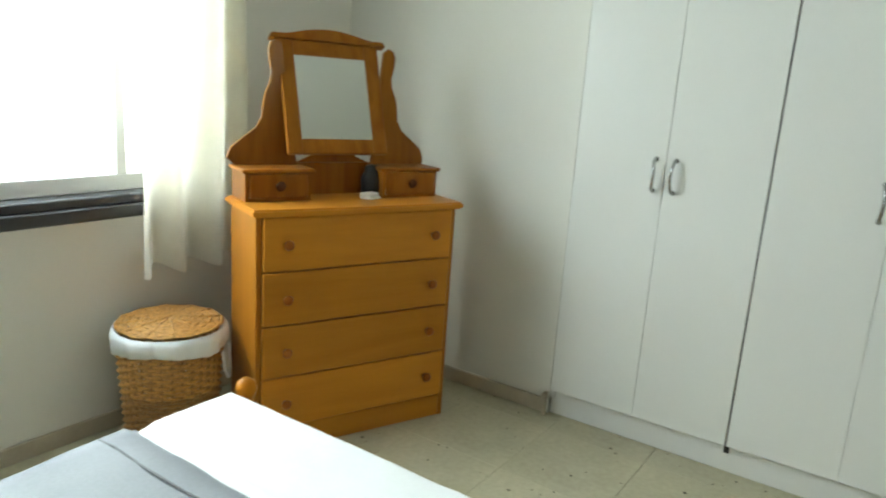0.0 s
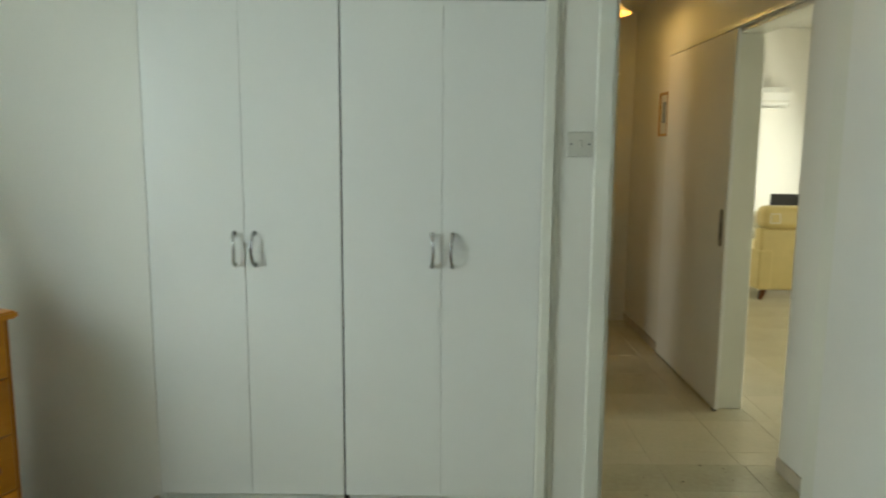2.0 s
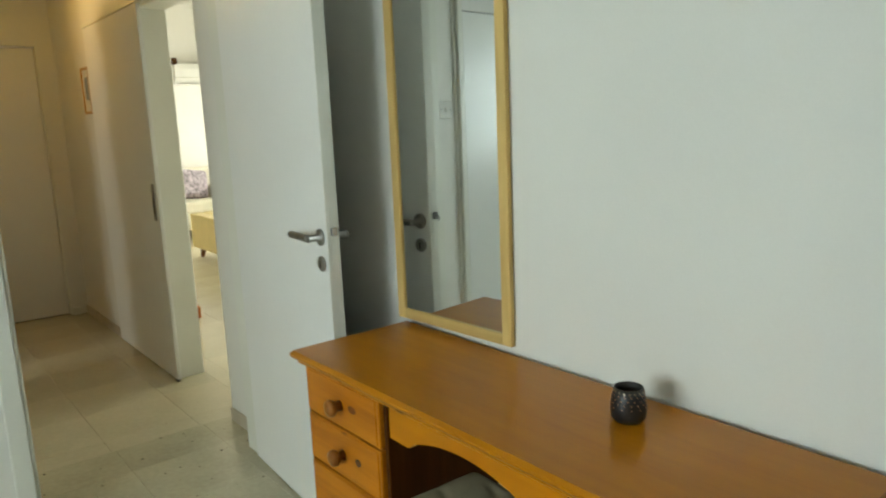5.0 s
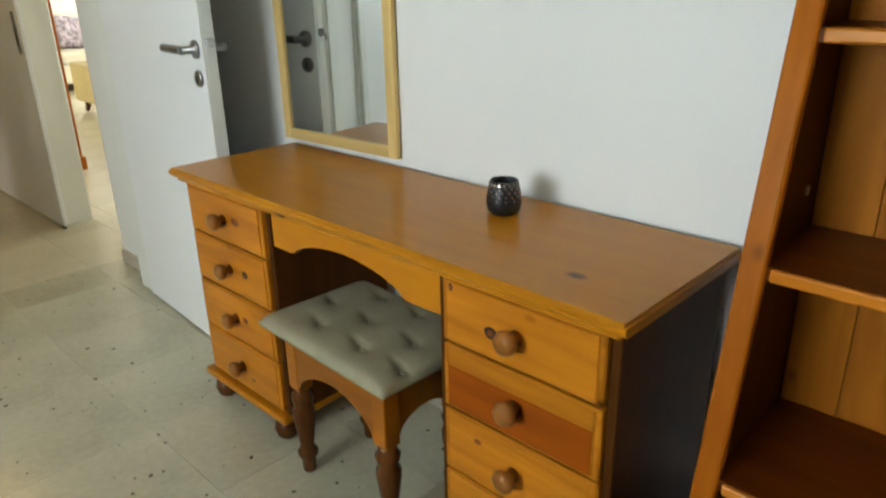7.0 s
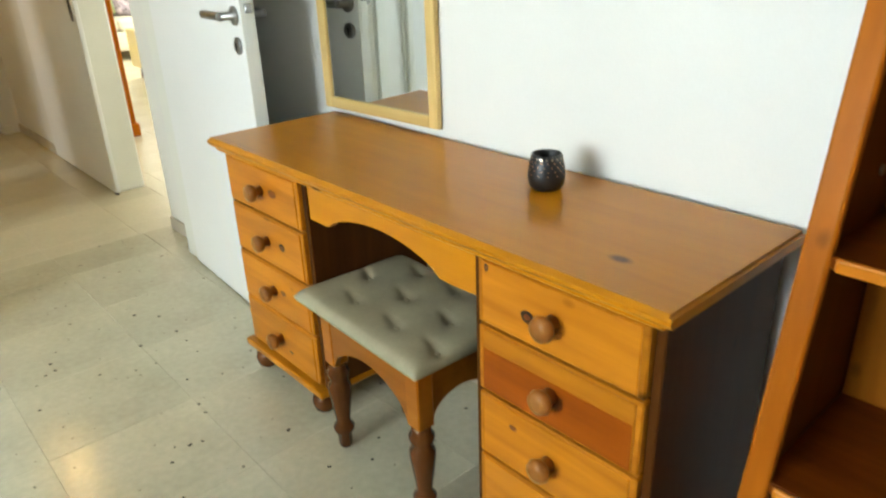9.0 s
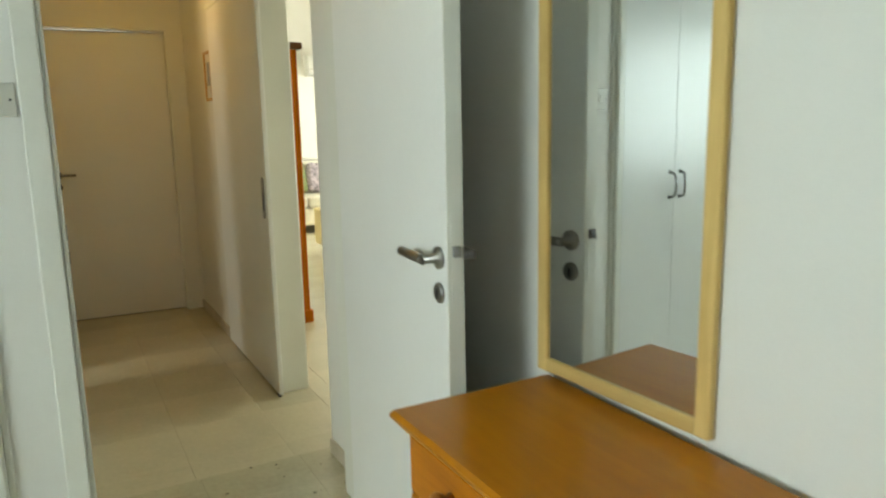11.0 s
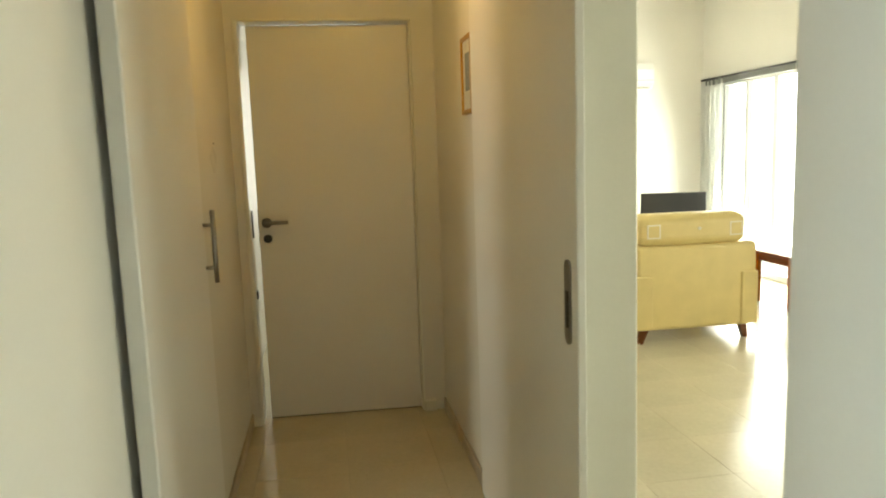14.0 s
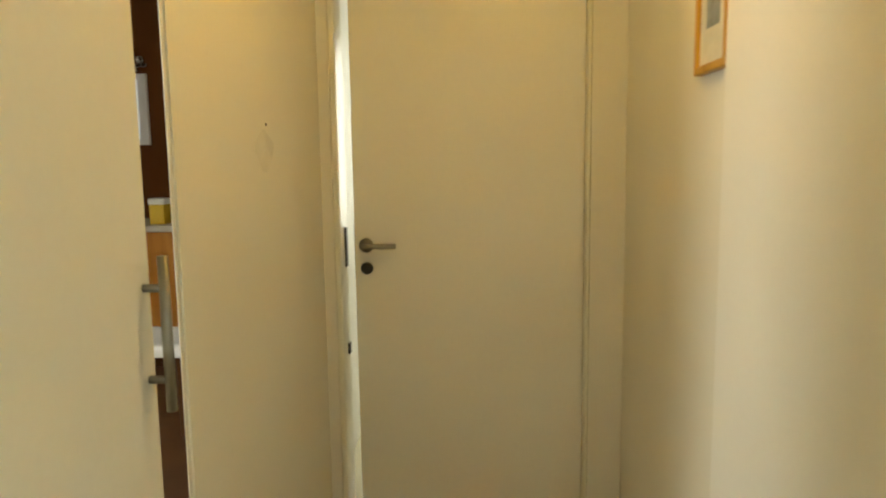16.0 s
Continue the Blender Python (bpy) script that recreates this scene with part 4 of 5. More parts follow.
# ---- laundry basket ----
BR, BH = 0.178, 0.45
bk = thing("laundry_basket", pose(-0.955, 1.765, 0), "round wicker laundry basket with a white cloth liner", "basket")
rows_n, seg = 30, 64
lower, upper = bmesh.new(), bmesh.new()
for r in range(rows_n):
    bm = lower if r < 17 else upper
    z = 0.012 + r * (BH - 0.05) / rows_n
    rad = 0.148 + 0.03 * (z / BH)
    ringp = []
    for k in range(seg + 1):
        a = 2 * math.pi * k / seg
        w = 0.006 * math.cos(a * 16 + (math.pi if r % 2 else 0))
        ringp.append(((rad + w) * math.cos(a), (rad + w) * math.sin(a), z))
    prev = None
    for p in ringp:
        n = Vector((p[0], p[1], 0)).normalized()
        cur = [bm.verts.new(Vector(p) + n * dx + Vector((0, 0, dz))) for dx, dz in ((0.005, 0), (0, 0.0068), (-0.005, 0), (0, -0.0068))]
        if prev:
            for q in range(4):
                bm.faces.new((prev[q], prev[(q + 1) % 4], cur[(q + 1) % 4], cur[q])).smooth = True
        prev = cur
for nm, bm, mt, lb in (("woven_base", lower, WICKER_DARK, "darker woven lower half"), ("woven_band", upper, WICKER, "honey woven upper band")):
    part(nm, bm, mt, bk, lb)["kind"] = "stuff"
for k in range(32):
    a = 2 * math.pi * k / 32
    part("stake", tube(bmesh.new(), [(0.146 * math.cos(a), 0.146 * math.sin(a), 0), (0.175 * math.cos(a), 0.175 * math.sin(a), BH - 0.03)], 0.004, 5), WICKER_DARK, bk)
bm = bmesh.new()
prev = None
for k in range(97):
    a = 2 * math.pi * k / 96
    w = 0.004 * math.sin(a * 9) + 0.003 * math.sin(a * 23)
    drop = 0.02 * math.sin(a * 3 + 1)
    cur = [bm.verts.new((r * math.cos(a), r * math.sin(a), z)) for r, z in ((0.17, BH - 0.01), (0.188 + w * 0.4, BH + 0.004), (0.193 + w, BH - 0.02), (0.19 + w, BH - 0.065 - drop * 0.4), (0.18, BH - 0.063 - drop * 0.4))]
    if prev:
        for q in range(4):
            bm.faces.new((prev[q], prev[q + 1], cur[q + 1], cur[q])).smooth = True
    prev = cur
part("liner", bm, CLOTH_WHITE, bk, "white cotton liner folded over the rim")
bm = bmesh.new()
for r in range(13):
    rad = 0.014 + r * 0.0133
    prev = None
    for k in range(49):
        a = 2 * math.pi * k / 48
        z = BH + 0.022 - 0.012 * (rad / BR) ** 2 + 0.0025 * math.cos(a * 12 + (math.pi if r % 2 else 0))
        n = Vector((math.cos(a), math.sin(a), 0))
        cur = [bm.verts.new(n * (rad + dx) + Vector((0, 0, z + dz))) for dx, dz in ((0.0078, 0), (0, 0.006), (-0.0078, 0), (0, -0.006))]
        if prev:
            for q in range(4):
                bm.faces.new((prev[q], prev[(q + 1) % 4], cur[(q + 1) % 4], cur[q])).smooth = True
        prev = cur
lid = part("lid", bm, WICKER, bk, "coiled wicker lid")
lid["kind"] = "stuff"
hp = [(0.19 + 0.012 * math.sin(math.pi * k / 10), 0.03 + 0.05 * math.cos(math.pi * k / 10) - 0.03, 0.37 - 0.11 * math.sin(math.pi * k / 10)) for k in range(11)]
bm = tube(bmesh.new(), hp, 0.006, 8)
bm.transform(pose(0, 0, 0, 0, 0, 40))
part("handle", bm, CLOTH_WHITE, bk, "white rope handle")
for k in range(12):
    a = 2 * math.pi * k / 12
    part("lid_stake", tube(bmesh.new(), [(0.01 * math.cos(a), 0.01 * math.sin(a), BH + 0.027), (0.176 * math.cos(a), 0.176 * math.sin(a), BH + 0.016)], 0.0042, 5), WICKER, lid)

# ---- bed ----
bed = thing("bed", I, "made bed with a grey satin cover and white sheet band", "bed")
EX0, EX1, EY0, EY1, EZ = -0.265, 0.78, -0.55, 1.462, 0.53


def soft_slab(x0, x1, y0, y1, z0, z1, nx=30, ny=40, fold=0.004, edge=0.032, seed=0.0):
    bm = bmesh.new()
    g = []
    for i in range(nx + 1):
        col = []
        for j in range(ny + 1):
            x, y = x0 + (x1 - x0) * i / nx, y0 + (y1 - y0) * j / ny
            d = min(x - x0, x1 - x, y - y0, y1 - y)
            z = z1 - edge * max(0, 1 - d / edge) ** 2.2 + fold * noise.noise((x * 5 + seed, y * 5, 0)) + fold * 0.6 * noise.noise((x * 14, y * 11 + seed, 3))
            col.append(bm.verts.new((x, y, z)))
        g.append(col)
    for i in range(nx):
        for j in range(ny):
            bm.faces.new((g[i][j], g[i + 1][j], g[i + 1][j + 1], g[i][j + 1])).smooth = True
    rim = [g[i][0] for i in range(nx + 1)] + [g[nx][j] for j in range(1, ny + 1)] + [g[i][ny] for i in range(nx - 1, -1, -1)] + [g[0][j] for j in range(ny - 1, 0, -1)]
    low = [bm.verts.new((v.co.x, v.co.y, z0)) for v in rim]
    for k in range(len(rim)):
        q = (k + 1) % len(rim)
        bm.faces.new((rim[k], low[k], low[q], rim[q])).smooth = True
    bm.faces.new(list(reversed(low)))
    return bm


part("mattress", soft_slab(EX0 + 0.01, EX1 - 0.01, EY0 + 0.01, EY1 - 0.01, 0.28, EZ - 0.012), CLOTH_WHITE, bed)
part("white_sheet", soft_slab(EX0, EX1, EY1 - 0.27, EY1 + 0.004, 0.25, EZ, fold=0.005), CLOTH_WHITE, bed, "white cotton band of the bedding")
part("grey_cover", soft_slab(EX0 - 0.008, EX1 + 0.008, EY0 - 0.008, EY1 - 0.262, 0.24, EZ + 0.004, fold=0.007, seed=4.0), CLOTH_GREY, bed, "grey satin bed cover with a quilted seam")
part("cover_seam", tube(bmesh.new(), [(EX0 + 0.03 + 1.0 * k / 20, EY1 - 0.37 + 0.003 * math.sin(k), EZ + 0.004 + 0.002 * math.sin(k * 1.7)) for k in range(20)], 0.0035, 6), ALU_DARK, bed)
bm = bx(EX0 + 0.02, EX1 - 0.02, EY0 + 0.02, EY1 - 0.02, 0.16, 0.285, bevel=0.006)
part("bed_frame", bm, CHEST_X, bed)
for x in (EX0 + 0.035, EX1 - 0.035):
    for y in (EY0 + 0.03, EY1 + 0.045):
        part("post", lathe(bmesh.new(), [(0.022, 0), (0.026, 0.05), (0.026, 0.46), (0.014, 0.472), (0.014, 0.482), (0.024, 0.495), (0.029, 0.512), (0.025, 0.531), (0.01, 0.541)], x - 0.02, y, 20), DESK_FRONT, bed, "round-topped pine bed post")
part("end_rail", bx(EX0 + 0.02, EX1 - 0.06, EY1 + 0.03, EY1 + 0.055, 0.2, 0.34, bevel=0.005), CHEST_X, bed)

# ---- bedroom window and curtain ----
win = tagged(thing("window_bedroom", I, "white aluminium sliding window over a dark sill", "window"), kind="structure")
part("window_sill", box(bx(BX0 - 0.2, BX0 + 0.025, WY0, WY1, WZ0 - 0.02, WZ0 + 0.027, bevel=0.004), BX0 - 0.1, BX0 + 0.005, WY0, WY1, WZ0 + 0.027, WZ0 + 0.06, bevel=0.004), ALU_DARK, win, "dark grey sill")
FX = BX0 - 0.11
for y0, y1, z0, z1 in ((WY0, WY0 + 0.05, WZ0 + 0.06, WZ1), (WY1 - 0.05, WY1, WZ0 + 0.06, WZ1), (WY0 + 0.05, WY1 - 0.05, WZ0 + 0.06, WZ0 + 0.12), (WY0 + 0.05, WY1 - 0.05, WZ1 - 0.05, WZ1), (1.13, 1.19, WZ0 + 0.12, WZ1 - 0.05), (1.79, 1.83, WZ0 + 0.12, WZ1 - 0.05)):
    part("window_frame", bx(FX - 0.03, FX + 0.03, y0, y1, z0, z1, bevel=0.003), ALU_WHITE, win)
for y0, y1 in ((WY0 + 0.05, 1.13), (1.19, 1.79), (1.83, WY1 - 0.05)):
    p = part("pane", bx(FX - 0.003, FX + 0.003, y0, y1, WZ0 + 0.12, WZ1 - 0.05), PANE, win)
    p.visible_shadow = False


def curtain(name, x, y0, y1, z0, z1, folds, depth, mat, label, axis=1, seed=0):
    bm = bmesh.new()
    n, nz = folds * 10, 14
    g = []
    for k in range(n + 1):
        u = k / n
        col = []
        for q in range(nz + 1):
            v = q / nz
            s = math.sin(2 * math.pi * folds * u + seed + 0.4 * math.sin(3 * v + u * 5))
            off = depth * s * (0.55 + 0.45 * (1 - v)) + 0.012 * noise.noise((u * 6, v * 2, seed))
            yy = y0 + (y1 - y0) * (u + 0.015 * math.sin(5 * v + 7 * u))
            zz = z0 + (z1 - z0) * v + (0.03 * noise.noise((u * 3, 0, seed)) - 0.02 * s if q == 0 else 0)
            col.append(bm.verts.new((x + off, yy, zz)))
        g.append(col)
    for k in range(n):
        for q in range(nz):
            bm.faces.new((g[k][q], g[k + 1][q], g[k + 1][q + 1], g[k][q + 1])).smooth = True
    bmesh.ops.solidify(bm, geom=bm.faces[:], thickness=0.003)
    return single(name, bm, mat, I, label, "curtain")


curtain("curtain", BX0 + 0.09, 1.755, 2.215, 0.605, 2.3, 3, 0.042, CURTAIN, "cream cotton curtain drawn to the window's side", seed=1)
rod = thing("curtain_rod", I, "plain metal curtain rod above the window", "curtain rod")
part("rod", tube(bmesh.new(), [(BX0 + 0.09, -0.1, 2.31), (BX0 + 0.09, 2.3, 2.31)], 0.011, 10), STEEL, rod)
for y in (0.0, 2.22):
    part("bracket", bx(BX0, BX0 + 0.1, y - 0.008, y + 0.008, 2.29, 2.305), STEEL, rod)

# ---- hall: picture, pendant, patch ----
def picture(m, w, h, label, ink=True):
    """A framed print that looks to -x from the wall at its x."""
    pc = thing("picture", m, label, "picture")
    f = 0.018
    for y0, y1, z0, z1 in ((-w / 2, -w / 2 + f, 0, h), (w / 2 - f, w / 2, 0, h), (-w / 2 + f, w / 2 - f, 0, f), (-w / 2 + f, w / 2 - f, h - f, h)):
        part("frame_bar", bx(-0.02, 0, y0, y1, z0, z1, bevel=0.003), GOLD_WOOD, pc)
    pr = part("print", bx(-0.012, -0.002, -w / 2 + f, w / 2 - f, f, h - f), PAPER, pc, "pale print with a small grey drawing")
    if ink:
        part("drawing", bx(-0.0135, -0.012, -w * 0.2, w * 0.2, h * 0.3, h * 0.78), INK, pr)
    return pc


GOLD_WOOD = wood("gilt_wood_frame", (0.5, 0.27, 0.035), (0.35, 0.17, 0.02), 2, 0.35, False)
picture(pose(HX1, 5.37, 1.53), 0.2, 0.3, "small gilt wood picture frame with a pale print")
pic2 = picture(pose(HX0 + 0.024, 3.66, 1.69, 0, 0, 180), 0.16, 0.28, "small wood picture frame high on the hall wall")

lamp = thing("pendant_lamp", pose(2.13, 5.15, 0.03), "amber glass pendant lamp, switched on", "pendant lamp")
sh = part("shade", lathe(bmesh.new(), [(0.028, 2.40), (0.045, 2.385), (0.06, 2.35), (0.085, 2.315), (0.135, 2.285), (0.137, 2.28), (0.132, 2.281), (0.082, 2.31), (0.056, 2.345), (0.04, 2.378), (0.02, 2.392)], seg=36), SHADE_GLASS, lamp, "fluted amber glass shade")
part("bulb", lathe(bmesh.new(), [(0.008, 2.36), (0.02, 2.345), (0.028, 2.32), (0.024, 2.3), (0.008, 2.29)], seg=20), BULB, lamp)
part("ceiling_cap", lathe(bmesh.new(), [(0.045, 2.5), (0.04, 2.49), (0.012, 2.485), (0.008, 2.4)], seg=20), material("brass", (0.5, 0.35, 0.12), 0.3, 1.0), lamp, "brass ceiling cap and rod")

patch = thing("removed_switch_mark", pose(HX0, 5.66, 1.4), "grey plaster mark where a switch was removed", "wall mark")
part("mark", prism(bmesh.new(), [(-0.02 + 0.075 * math.cos(a) * (1 + 0.16 * math.sin(3 * a)), -0.015 + 0.048 * math.sin(a) * (1 + 0.12 * math.cos(4 * a))) for a in [2 * math.pi * k / 28 for k in range(28)]], 0, 0, 0.001), GREY_PATCH, patch)
part("screw_hole", lathe(bmesh.new(), [(0.004, 0), (0.003, 0.003)], seg=10, m=pose(0, 0.0, 0.052, 0, 90, 0)), BLACK, patch)

# ---- living room ----
def armchair(m):
    ch = thing("armchair", m, "pale yellow leather armchair seen from behind, wooden feet", "armchair")
    part("back", bx(-0.42, 0.42, 0.0, 0.16, 0.1, 0.7, bevel=0.03, seg=3), LEATHER, ch)
    hd = part("headrest", bx(-0.415, 0.335, -0.02, 0.2, 0.69, 0.915, bevel=0.07, seg=5), LEATHER, ch, "padded yellow leather headrest")
    for x in (-0.31, 0.255):
        bm = bmesh.new()
        for b in ((-0.045, 0.045, 0.04, 0.048), (-0.045, 0.045, -0.048, -0.04), (-0.045, -0.037, -0.04, 0.04), (0.037, 0.045, -0.04, 0.04)):
            box(bm, x + b[0], x + b[1], -0.0225, -0.018, 0.8 + b[2], 0.8 + b[3])
        part("stitched_square", bm, SOFA_CREAM, hd, "pale stitched square")
    part("stud", lathe(bmesh.new(), [(0.012, 0), (0.009, 0.004)], seg=10, m=pose(0.0, -0.02, 0.81, 90, 0, 0)), SOFA_CREAM, hd)
    part("seat_cushion", bx(-0.33, 0.33, 0.16, 0.9, 0.3, 0.5, bevel=0.05, seg=3), LEATHER, ch)
    part("seat_base", bx(-0.34, 0.34, 0.1, 0.86, 0.12, 0.3, bevel=0.02), LEATHER, ch)
    for s in (-1, 1):
        a = part("arm", bx(s * 0.365 - 0.06, s * 0.365 + 0.06, -0.012, 0.92, 0.11, 0.49, bevel=0.012, seg=2), LEATHER, ch)
        for y in (0.06, 0.82):
            part("foot", prism(bmesh.new(), [(s * 0.34 - 0.03, 0.13), (s * 0.37 - 0.014, 0), (s * 0.37 + 0.014, 0), (s * 0.34 + 0.035, 0.13)], 1, y - 0.02, y + 0.02), DESK_DARK, ch, "tapered dark wooden foot")
    return ch


armchair(pose(4.525, 7.1, 0, 0, 0, -1) @ Matrix.Diagonal((1.07, 1, 1, 1)))

sofa = thing("sofa", I, "cream cloth sofa against the living room wall", "sofa")
part("seat_base", bx(3.75, 5.2, 9.4, 10.2, 0.1, 0.32, bevel=0.03, seg=2), SOFA_CREAM, sofa)
part("back", bx(3.75, 5.2, 10.0, 10.28, 0.3, 0.88, bevel=0.06, seg=3), SOFA_CREAM, sofa)
for x0 in (3.92, 4.48):
    part("seat_cushion", bx(x0, x0 + 0.555, 9.4, 10.02, 0.32, 0.47, bevel=0.04, seg=3), SOFA_CREAM, sofa)
for x in (3.66, 5.06):
    part("arm", bx(x, x + 0.22, 9.35, 10.22, 0.1, 0.64, bevel=0.05, seg=3), SOFA_CREAM, sofa)
for x in (3.72, 5.22):
    for y in (9.42, 10.15):
        part("foot", lathe(bmesh.new(), [(0.018, 0), (0.025, 0.11)], x, y, 10), DESK_DARK, sofa)
single("cushion", bx(-0.2, 0.2, -0.06, 0.06, -0.2, 0.2, bevel=0.055, seg=3), PILLOW, pose(4.82, 9.88, 0.665, -15, 8, 6), "flowered purple and green cushion on the sofa", "cushion")
single("cushion", bx(-0.2, 0.2, -0.06, 0.06, -0.2, 0.2, bevel=0.055, seg=3), material("green_cloth", (0.3, 0.36, 0.16), 0.8, var=0.2, scale=20), pose(4.42, 9.9, 0.665, -15, -6, -4), "green cushion on the sofa", "cushion")

tv = thing("television", pose(5.605, 9.55, 0.5, 0, 0, -14), "black flat television on a low stand", "television")
part("screen", bx(-0.335, 0.335, -0.02, 0.02, 0.03, 0.39, bevel=0.004), BLACK, tv)
part("foot", bx(-0.14, 0.14, -0.09, 0.09, 0.0, 0.012), BLACK, tv)
part("neck", bx(-0.03, 0.03, 0.0, 0.03, 0.012, 0.05), BLACK, tv)
stand = thing("television_stand", pose(5.66, 9.55, 0, 0, 0, -14), "low white television stand", "stand")
part("top", bx(-0.5, 0.5, -0.2, 0.2, 0.47, 0.5, bevel=0.003), WHITE_LAM, stand)
for x in (-0.49, 0.46):
    part("side", bx(x, x + 0.03, -0.19, 0.19, 0, 0.47), WHITE_LAM, stand)

ac = thing("air_conditioner", pose(5.23, 10.3, 2.02), "white wall-mounted air conditioner", "air conditioner")
part("casing", prism(bmesh.new(), [(0, 0), (-0.13, 0.0), (-0.2, 0.06), (-0.21, 0.2), (-0.19, 0.27), (0, 0.28)], 0, -0.42, 0.42), PLASTIC_WHITE, ac)
part("louvre", bx(-0.38, 0.38, -0.185, -0.13, 0.0, 0.012), material("grey_louvre", (0.5, 0.48, 0.42), 0.5), ac)
part("seam", bx(-0.42, 0.42, -0.2085, -0.2, 0.085, 0.09), GROUT, ac)

patio = tagged(thing("patio_door", I, "white aluminium sliding patio door", "patio door"), kind="structure")
for y0, y1, z0, z1 in ((8.15, 8.21, 0, 2.08), (9.94, 10.0, 0, 2.08), (8.21, 9.94, 2.02, 2.08), (8.21, 9.94, 0, 0.06), (9.0, 9.08, 0.06, 2.02), (9.5, 9.55, 0.06, 2.02)):
    part("door_frame", bx(LX1 + 0.06, LX1 + 0.12, y0, y1, z0, z1, bevel=0.003), ALU_WHITE, patio)
for y0, y1 in ((8.21, 9.0), (9.08, 9.5), (9.55, 9.94)):
    p = part("pane", bx(LX1 + 0.087, LX1 + 0.093, y0, y1, 0.06, 2.02), PANE, patio)
    p.visible_shadow = False
rail = thing("curtain_rail", I, "dark grey curtain rail over the patio door", "curtain rail")
part("rail", bx(LX1 - 0.1, LX1 - 0.06, 7.95, 10.18, 2.085, 2.105, bevel=0.004), DARK_METAL, rail)
part("valance", bx(LX1 - 0.085, LX1 - 0.062, 8.5, 10.1, 2.03, 2.085, bevel=0.003), material("grey_valance", (0.2, 0.21, 0.2), 0.6), rail, "grey valance strip")
for y in (8.1, 10.1):
    part("bracket", bx(LX1 - 0.06, LX1, y - 0.01, y + 0.01, 2.088, 2.1), DARK_METAL, rail)
curtain("curtain", LX1 - 0.08, 9.75, 10.2, 0.03, 2.075, 5, 0.03, SHEER, "white curtain beside the patio door", seed=3)

sf = thing("wall_shelf_unit", I, "black ladder wall shelves with pale wooden boards", "shelf unit")
for y in (7.95, 7.05):
    part("standard", bx(LX1 - 0.03, LX1 - 0.005, y - 0.015, y + 0.015, 0.0, 2.1, bevel=0.002), DARK_METAL, sf)
SHELF_OAK = wood("shelf_oak", (0.6, 0.42, 0.2), (0.48, 0.32, 0.13), 1, 0.4, False)
for z in (0.72, 1.06, 1.40, 1.77):
    part("shelf_board", bx(LX1 - 0.26, LX1 - 0.03, 6.95, 8.02, z - 0.022, z, bevel=0.002), SHELF_OAK, sf)
    for y in (7.95, 7.05):
        part("bracket", prism(bmesh.new(), [(LX1 - 0.24, z + 0.002), (LX1 - 0.03, z + 0.002), (LX1 - 0.03, z + 0.16), (LX1 - 0.05, z + 0.16), (LX1 - 0.09, z + 0.03)], 1, y - 0.004, y + 0.004), DARK_METAL, sf)
POTS = [(7.75, 1.4, 0.05, 0.16), (7.62, 1.4, 0.06, 0.19), (7.55, 1.77, 0.045, 0.16), (7.7, 1.06, 0.035, 0.06), (7.6, 1.06, 0.035, 0.06)]
for y, z, r, h in POTS:
    single("vase", lathe(bmesh.new(), [(r * 0.6, 0), (r, h * 0.35), (r * 0.85, h * 0.75), (r * 0.55, h * 0.9), (r * 0.62, h)], seg=18), GREY_PATCH if h > 0.1 else DARK_METAL, pose(LX1 - 0.15, y, z), "small grey vase on the wall shelf" if h > 0.1 else "small dark cup on the wall shelf", "vase", "ornaments on the wall shelves")

tab = thing("side_table", pose(5.9, 7.95, 0), "small reddish wooden side table", "table")
part("tabletop", bx(-0.24, 0.24, -0.26, 0.26, 0.43, 0.455, bevel=0.005), SHELF_Y, tab)
bm = bx(-0.2, 0.2, -0.22, -0.2, 0.37, 0.43)
for b in ((-0.2, 0.2, 0.2, 0.22), (-0.22, -0.2, -0.22, 0.22), (0.2, 0.22, -0.22, 0.22)):
    box(bm, *b, 0.37, 0.43)
part("frame_rail", bm, SHELF_Y, tab)
for x in (-0.205, 0.205):
    for y in (-0.225, 0.225):
        part("leg", bx(x - 0.02, x + 0.02, y - 0.02, y + 0.02, 0, 0.43, bevel=0.003), SHELF_Z, tab)

lb = thing("living_bookcase", pose(2.747, 5.4, 0), "tall red-brown pine bookcase with a dark cornice", "bookcase")
for y in (0, 0.88):
    part("side_panel", bx(0, 0.39, y, y + 0.022, 0.08, 1.86, bevel=0.002), SHELF_Z, lb)
    part("front_stile", bx(0.39, 0.41, y - 0.003, y + 0.05 if y == 0 else y + 0.025, 0.08, 1.86, bevel=0.004), SHELF_Z, lb)
part("back", bx(0, 0.012, 0.022, 0.88, 0.08, 1.86), SHELF_BACK, lb)
for z in (0.1, 0.45, 0.8, 1.15, 1.5, 1.84):
    part("shelf", bx(0.012, 0.39, 0.022, 0.88, z - 0.02, z), SHELF_Y, lb)
part("plinth", bx(0, 0.428, -0.015, 0.917, 0, 0.09, bevel=0.006), SHELF_Z, lb)
part("cornice", bx(0, 0.445, -0.035, 0.937, 1.86, 1.905, bevel=0.012, seg=2), DARK_BROWN, lb)

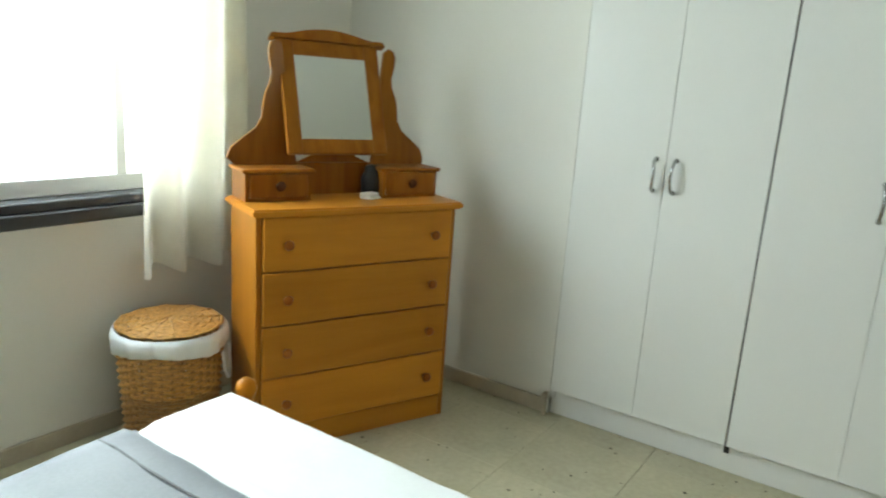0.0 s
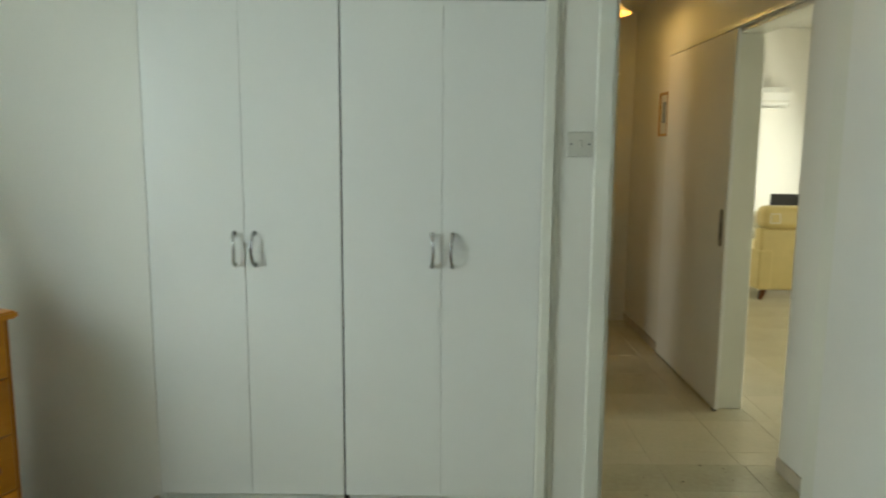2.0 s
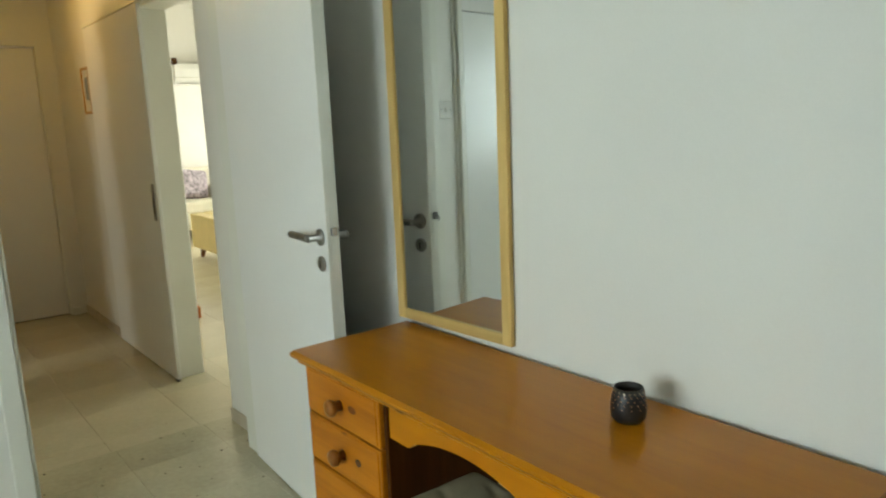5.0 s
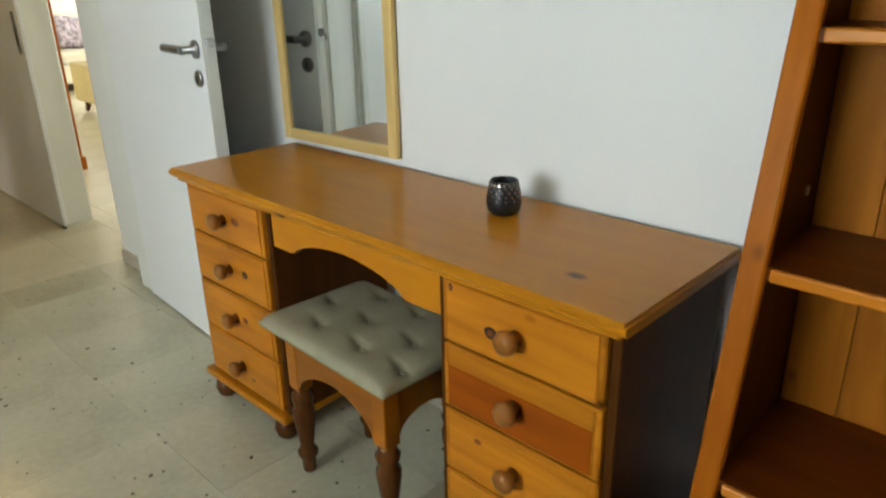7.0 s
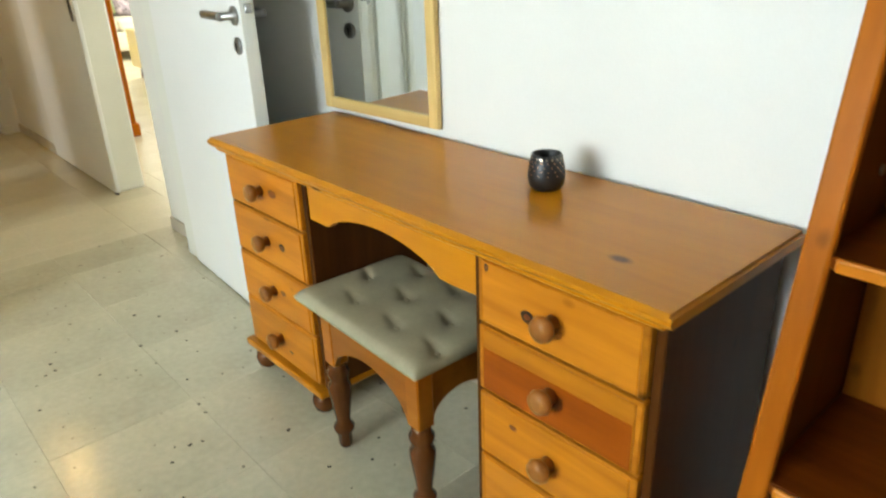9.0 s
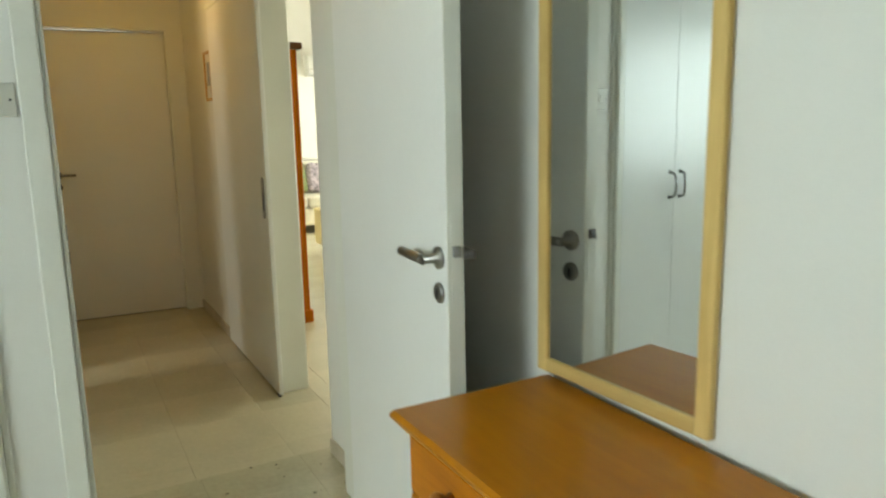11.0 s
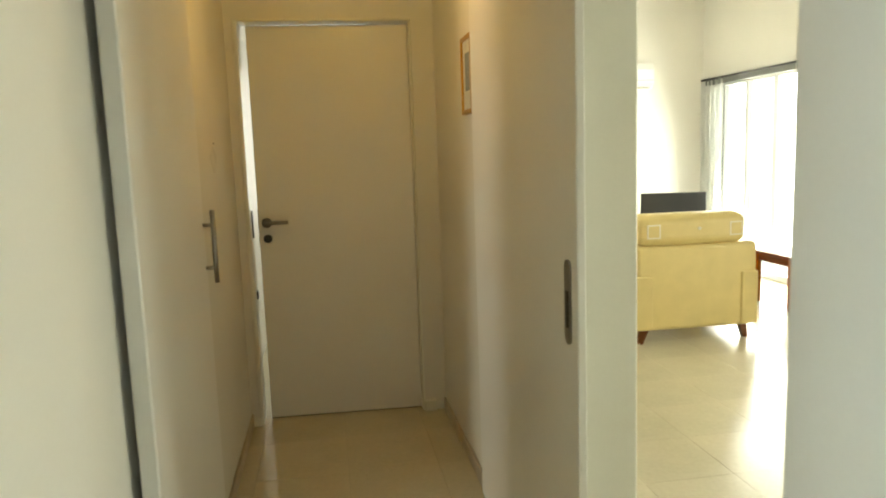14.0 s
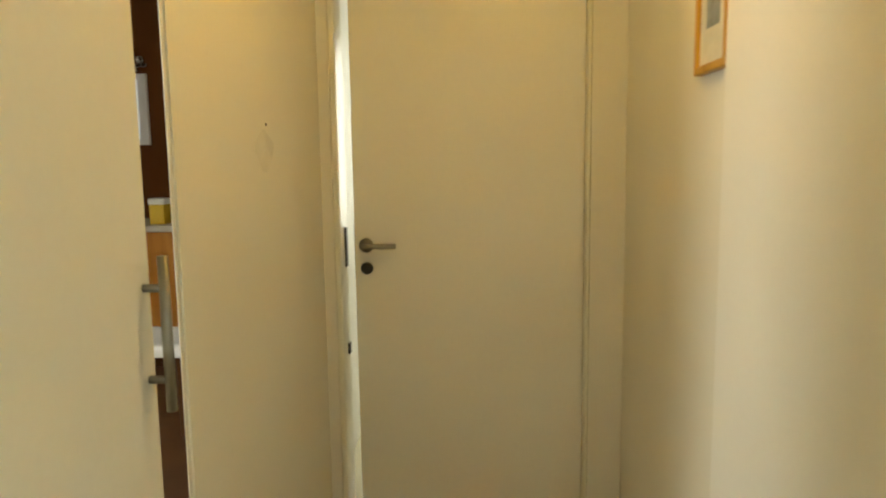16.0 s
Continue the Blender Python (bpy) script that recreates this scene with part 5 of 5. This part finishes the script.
# ---- kitchen seen past the sliding door ----
kc = thing("kitchen_counter", I, "brown wooden kitchen counter with a pale edge", "kitchen unit")
part("body", bx(-0.9, 0.5, 8.3, 8.88, 0.08, 0.91), CABINET_BROWN, kc)
part("worktop", bx(-0.92, 0.52, 8.27, 8.88, 0.91, 0.95, bevel=0.004), material("pale_worktop", (0.6, 0.56, 0.46), 0.4), kc)
part("plinth", bx(-0.88, 0.48, 8.34, 8.86, 0, 0.08), DARK_BROWN, kc)
ct = thing("carton", pose(-0.015, 8.42, 0.95), "yellow carton with a white cap", "carton")
part("box", bx(-0.05, 0.05, -0.05, 0.05, 0, 0.13, bevel=0.004), YELLOW, ct)
part("cap", bx(-0.055, 0.055, -0.055, 0.055, 0.13, 0.17, bevel=0.006), PLASTIC_WHITE, ct)
bench = thing("kitchen_stool", pose(0.45, 7.35, 0), "low stool with a white cushion", "stool")
part("cushion", bx(-0.2, 0.2, -0.2, 0.2, 0.4, 0.47, bevel=0.02, seg=2), CLOTH_WHITE, bench)
for x in (-0.17, 0.17):
    for y in (-0.17, 0.17):
        part("leg", bx(x - 0.018, x + 0.018, y - 0.018, y + 0.018, 0, 0.4), DARK_BROWN, bench)
kw = tagged(thing("window_kitchen", pose(-0.53, 8.9, 1.48), "small white-framed kitchen window", "window"), kind="structure")
for x0, x1, z0, z1 in ((-0.26, -0.22, 0, 0.5), (0.2, 0.26, 0, 0.5), (-0.22, 0.2, 0, 0.04), (-0.22, 0.2, 0.46, 0.5)):
    part("window_frame", bx(x0, x1, -0.03, 0, z0, z1), ALU_WHITE, kw)
part("bright_pane", bx(-0.22, 0.2, -0.012, -0.002, 0.04, 0.46), emission("pane_daylight", (0.75, 0.85, 1.0), 0.35), kw, "bright daylight pane")

spot = thing("spot_lamp", pose(-0.31, 8.9, 2.04), "small chrome wall spot lamp with two heads", "spot lamp")
part("bar", bx(-0.05, 0.05, -0.02, 0, -0.012, 0.012, bevel=0.003), CHROME, spot)
for x, z in ((-0.027, -0.028), (0.022, 0.029)):
    part("spot_head", lathe(bmesh.new(), [(0.014, 0), (0.024, 0.012), (0.028, 0.05), (0.02, 0.05), (0.004, 0.04)], seg=16, m=pose(x, -0.02, z, 90, 0, 0)), CHROME, spot)

# ---- floor tiles, laid last ----
T = 0.4


def tile_mesh(name, w, d, mat):
    return mesh_of(name, bx(0.0006, w - 0.0006, 0.0006, d - 0.0006, -0.008, 0.0, bevel=0.0004), mat)


def lay(parent, x0, x1, y0, y1, mat, ox, oy):
    cache = {}
    i0, i1 = math.floor((x0 - ox) / T), math.ceil((x1 - ox) / T)
    j0, j1 = math.floor((y0 - oy) / T), math.ceil((y1 - oy) / T)
    for i in range(i0, i1):
        for j in range(j0, j1):
            a, b = max(x0, ox + i * T), min(x1, ox + (i + 1) * T)
            c, d = max(y0, oy + j * T), min(y1, oy + (j + 1) * T)
            if b - a < 0.01 or d - c < 0.01:
                continue
            key = (round(b - a, 3), round(d - c, 3))
            if key not in cache:
                cache[key] = tile_mesh("tile", *key, mat)
            ob = new("tile", cache[key])
            ob.location = (a, c, 0)
            ob.parent = parent


lay(bpy.data.objects["floor_bedroom"], BX0, BX1, BY0, NB + 0.4, TILE_BED, 2.056, 1.6)
lay(bpy.data.objects["floor_hall"], HX0 - 0.12, HX1 + 0.15, NB + 0.4, HY1 + 0.1, TILE_HALL, 2.04, 1.595)
lay(bpy.data.objects["floor_living"], HX1 + 0.15, LX1, NB, LY1, TILE_HALL, 2.04, 1.595)
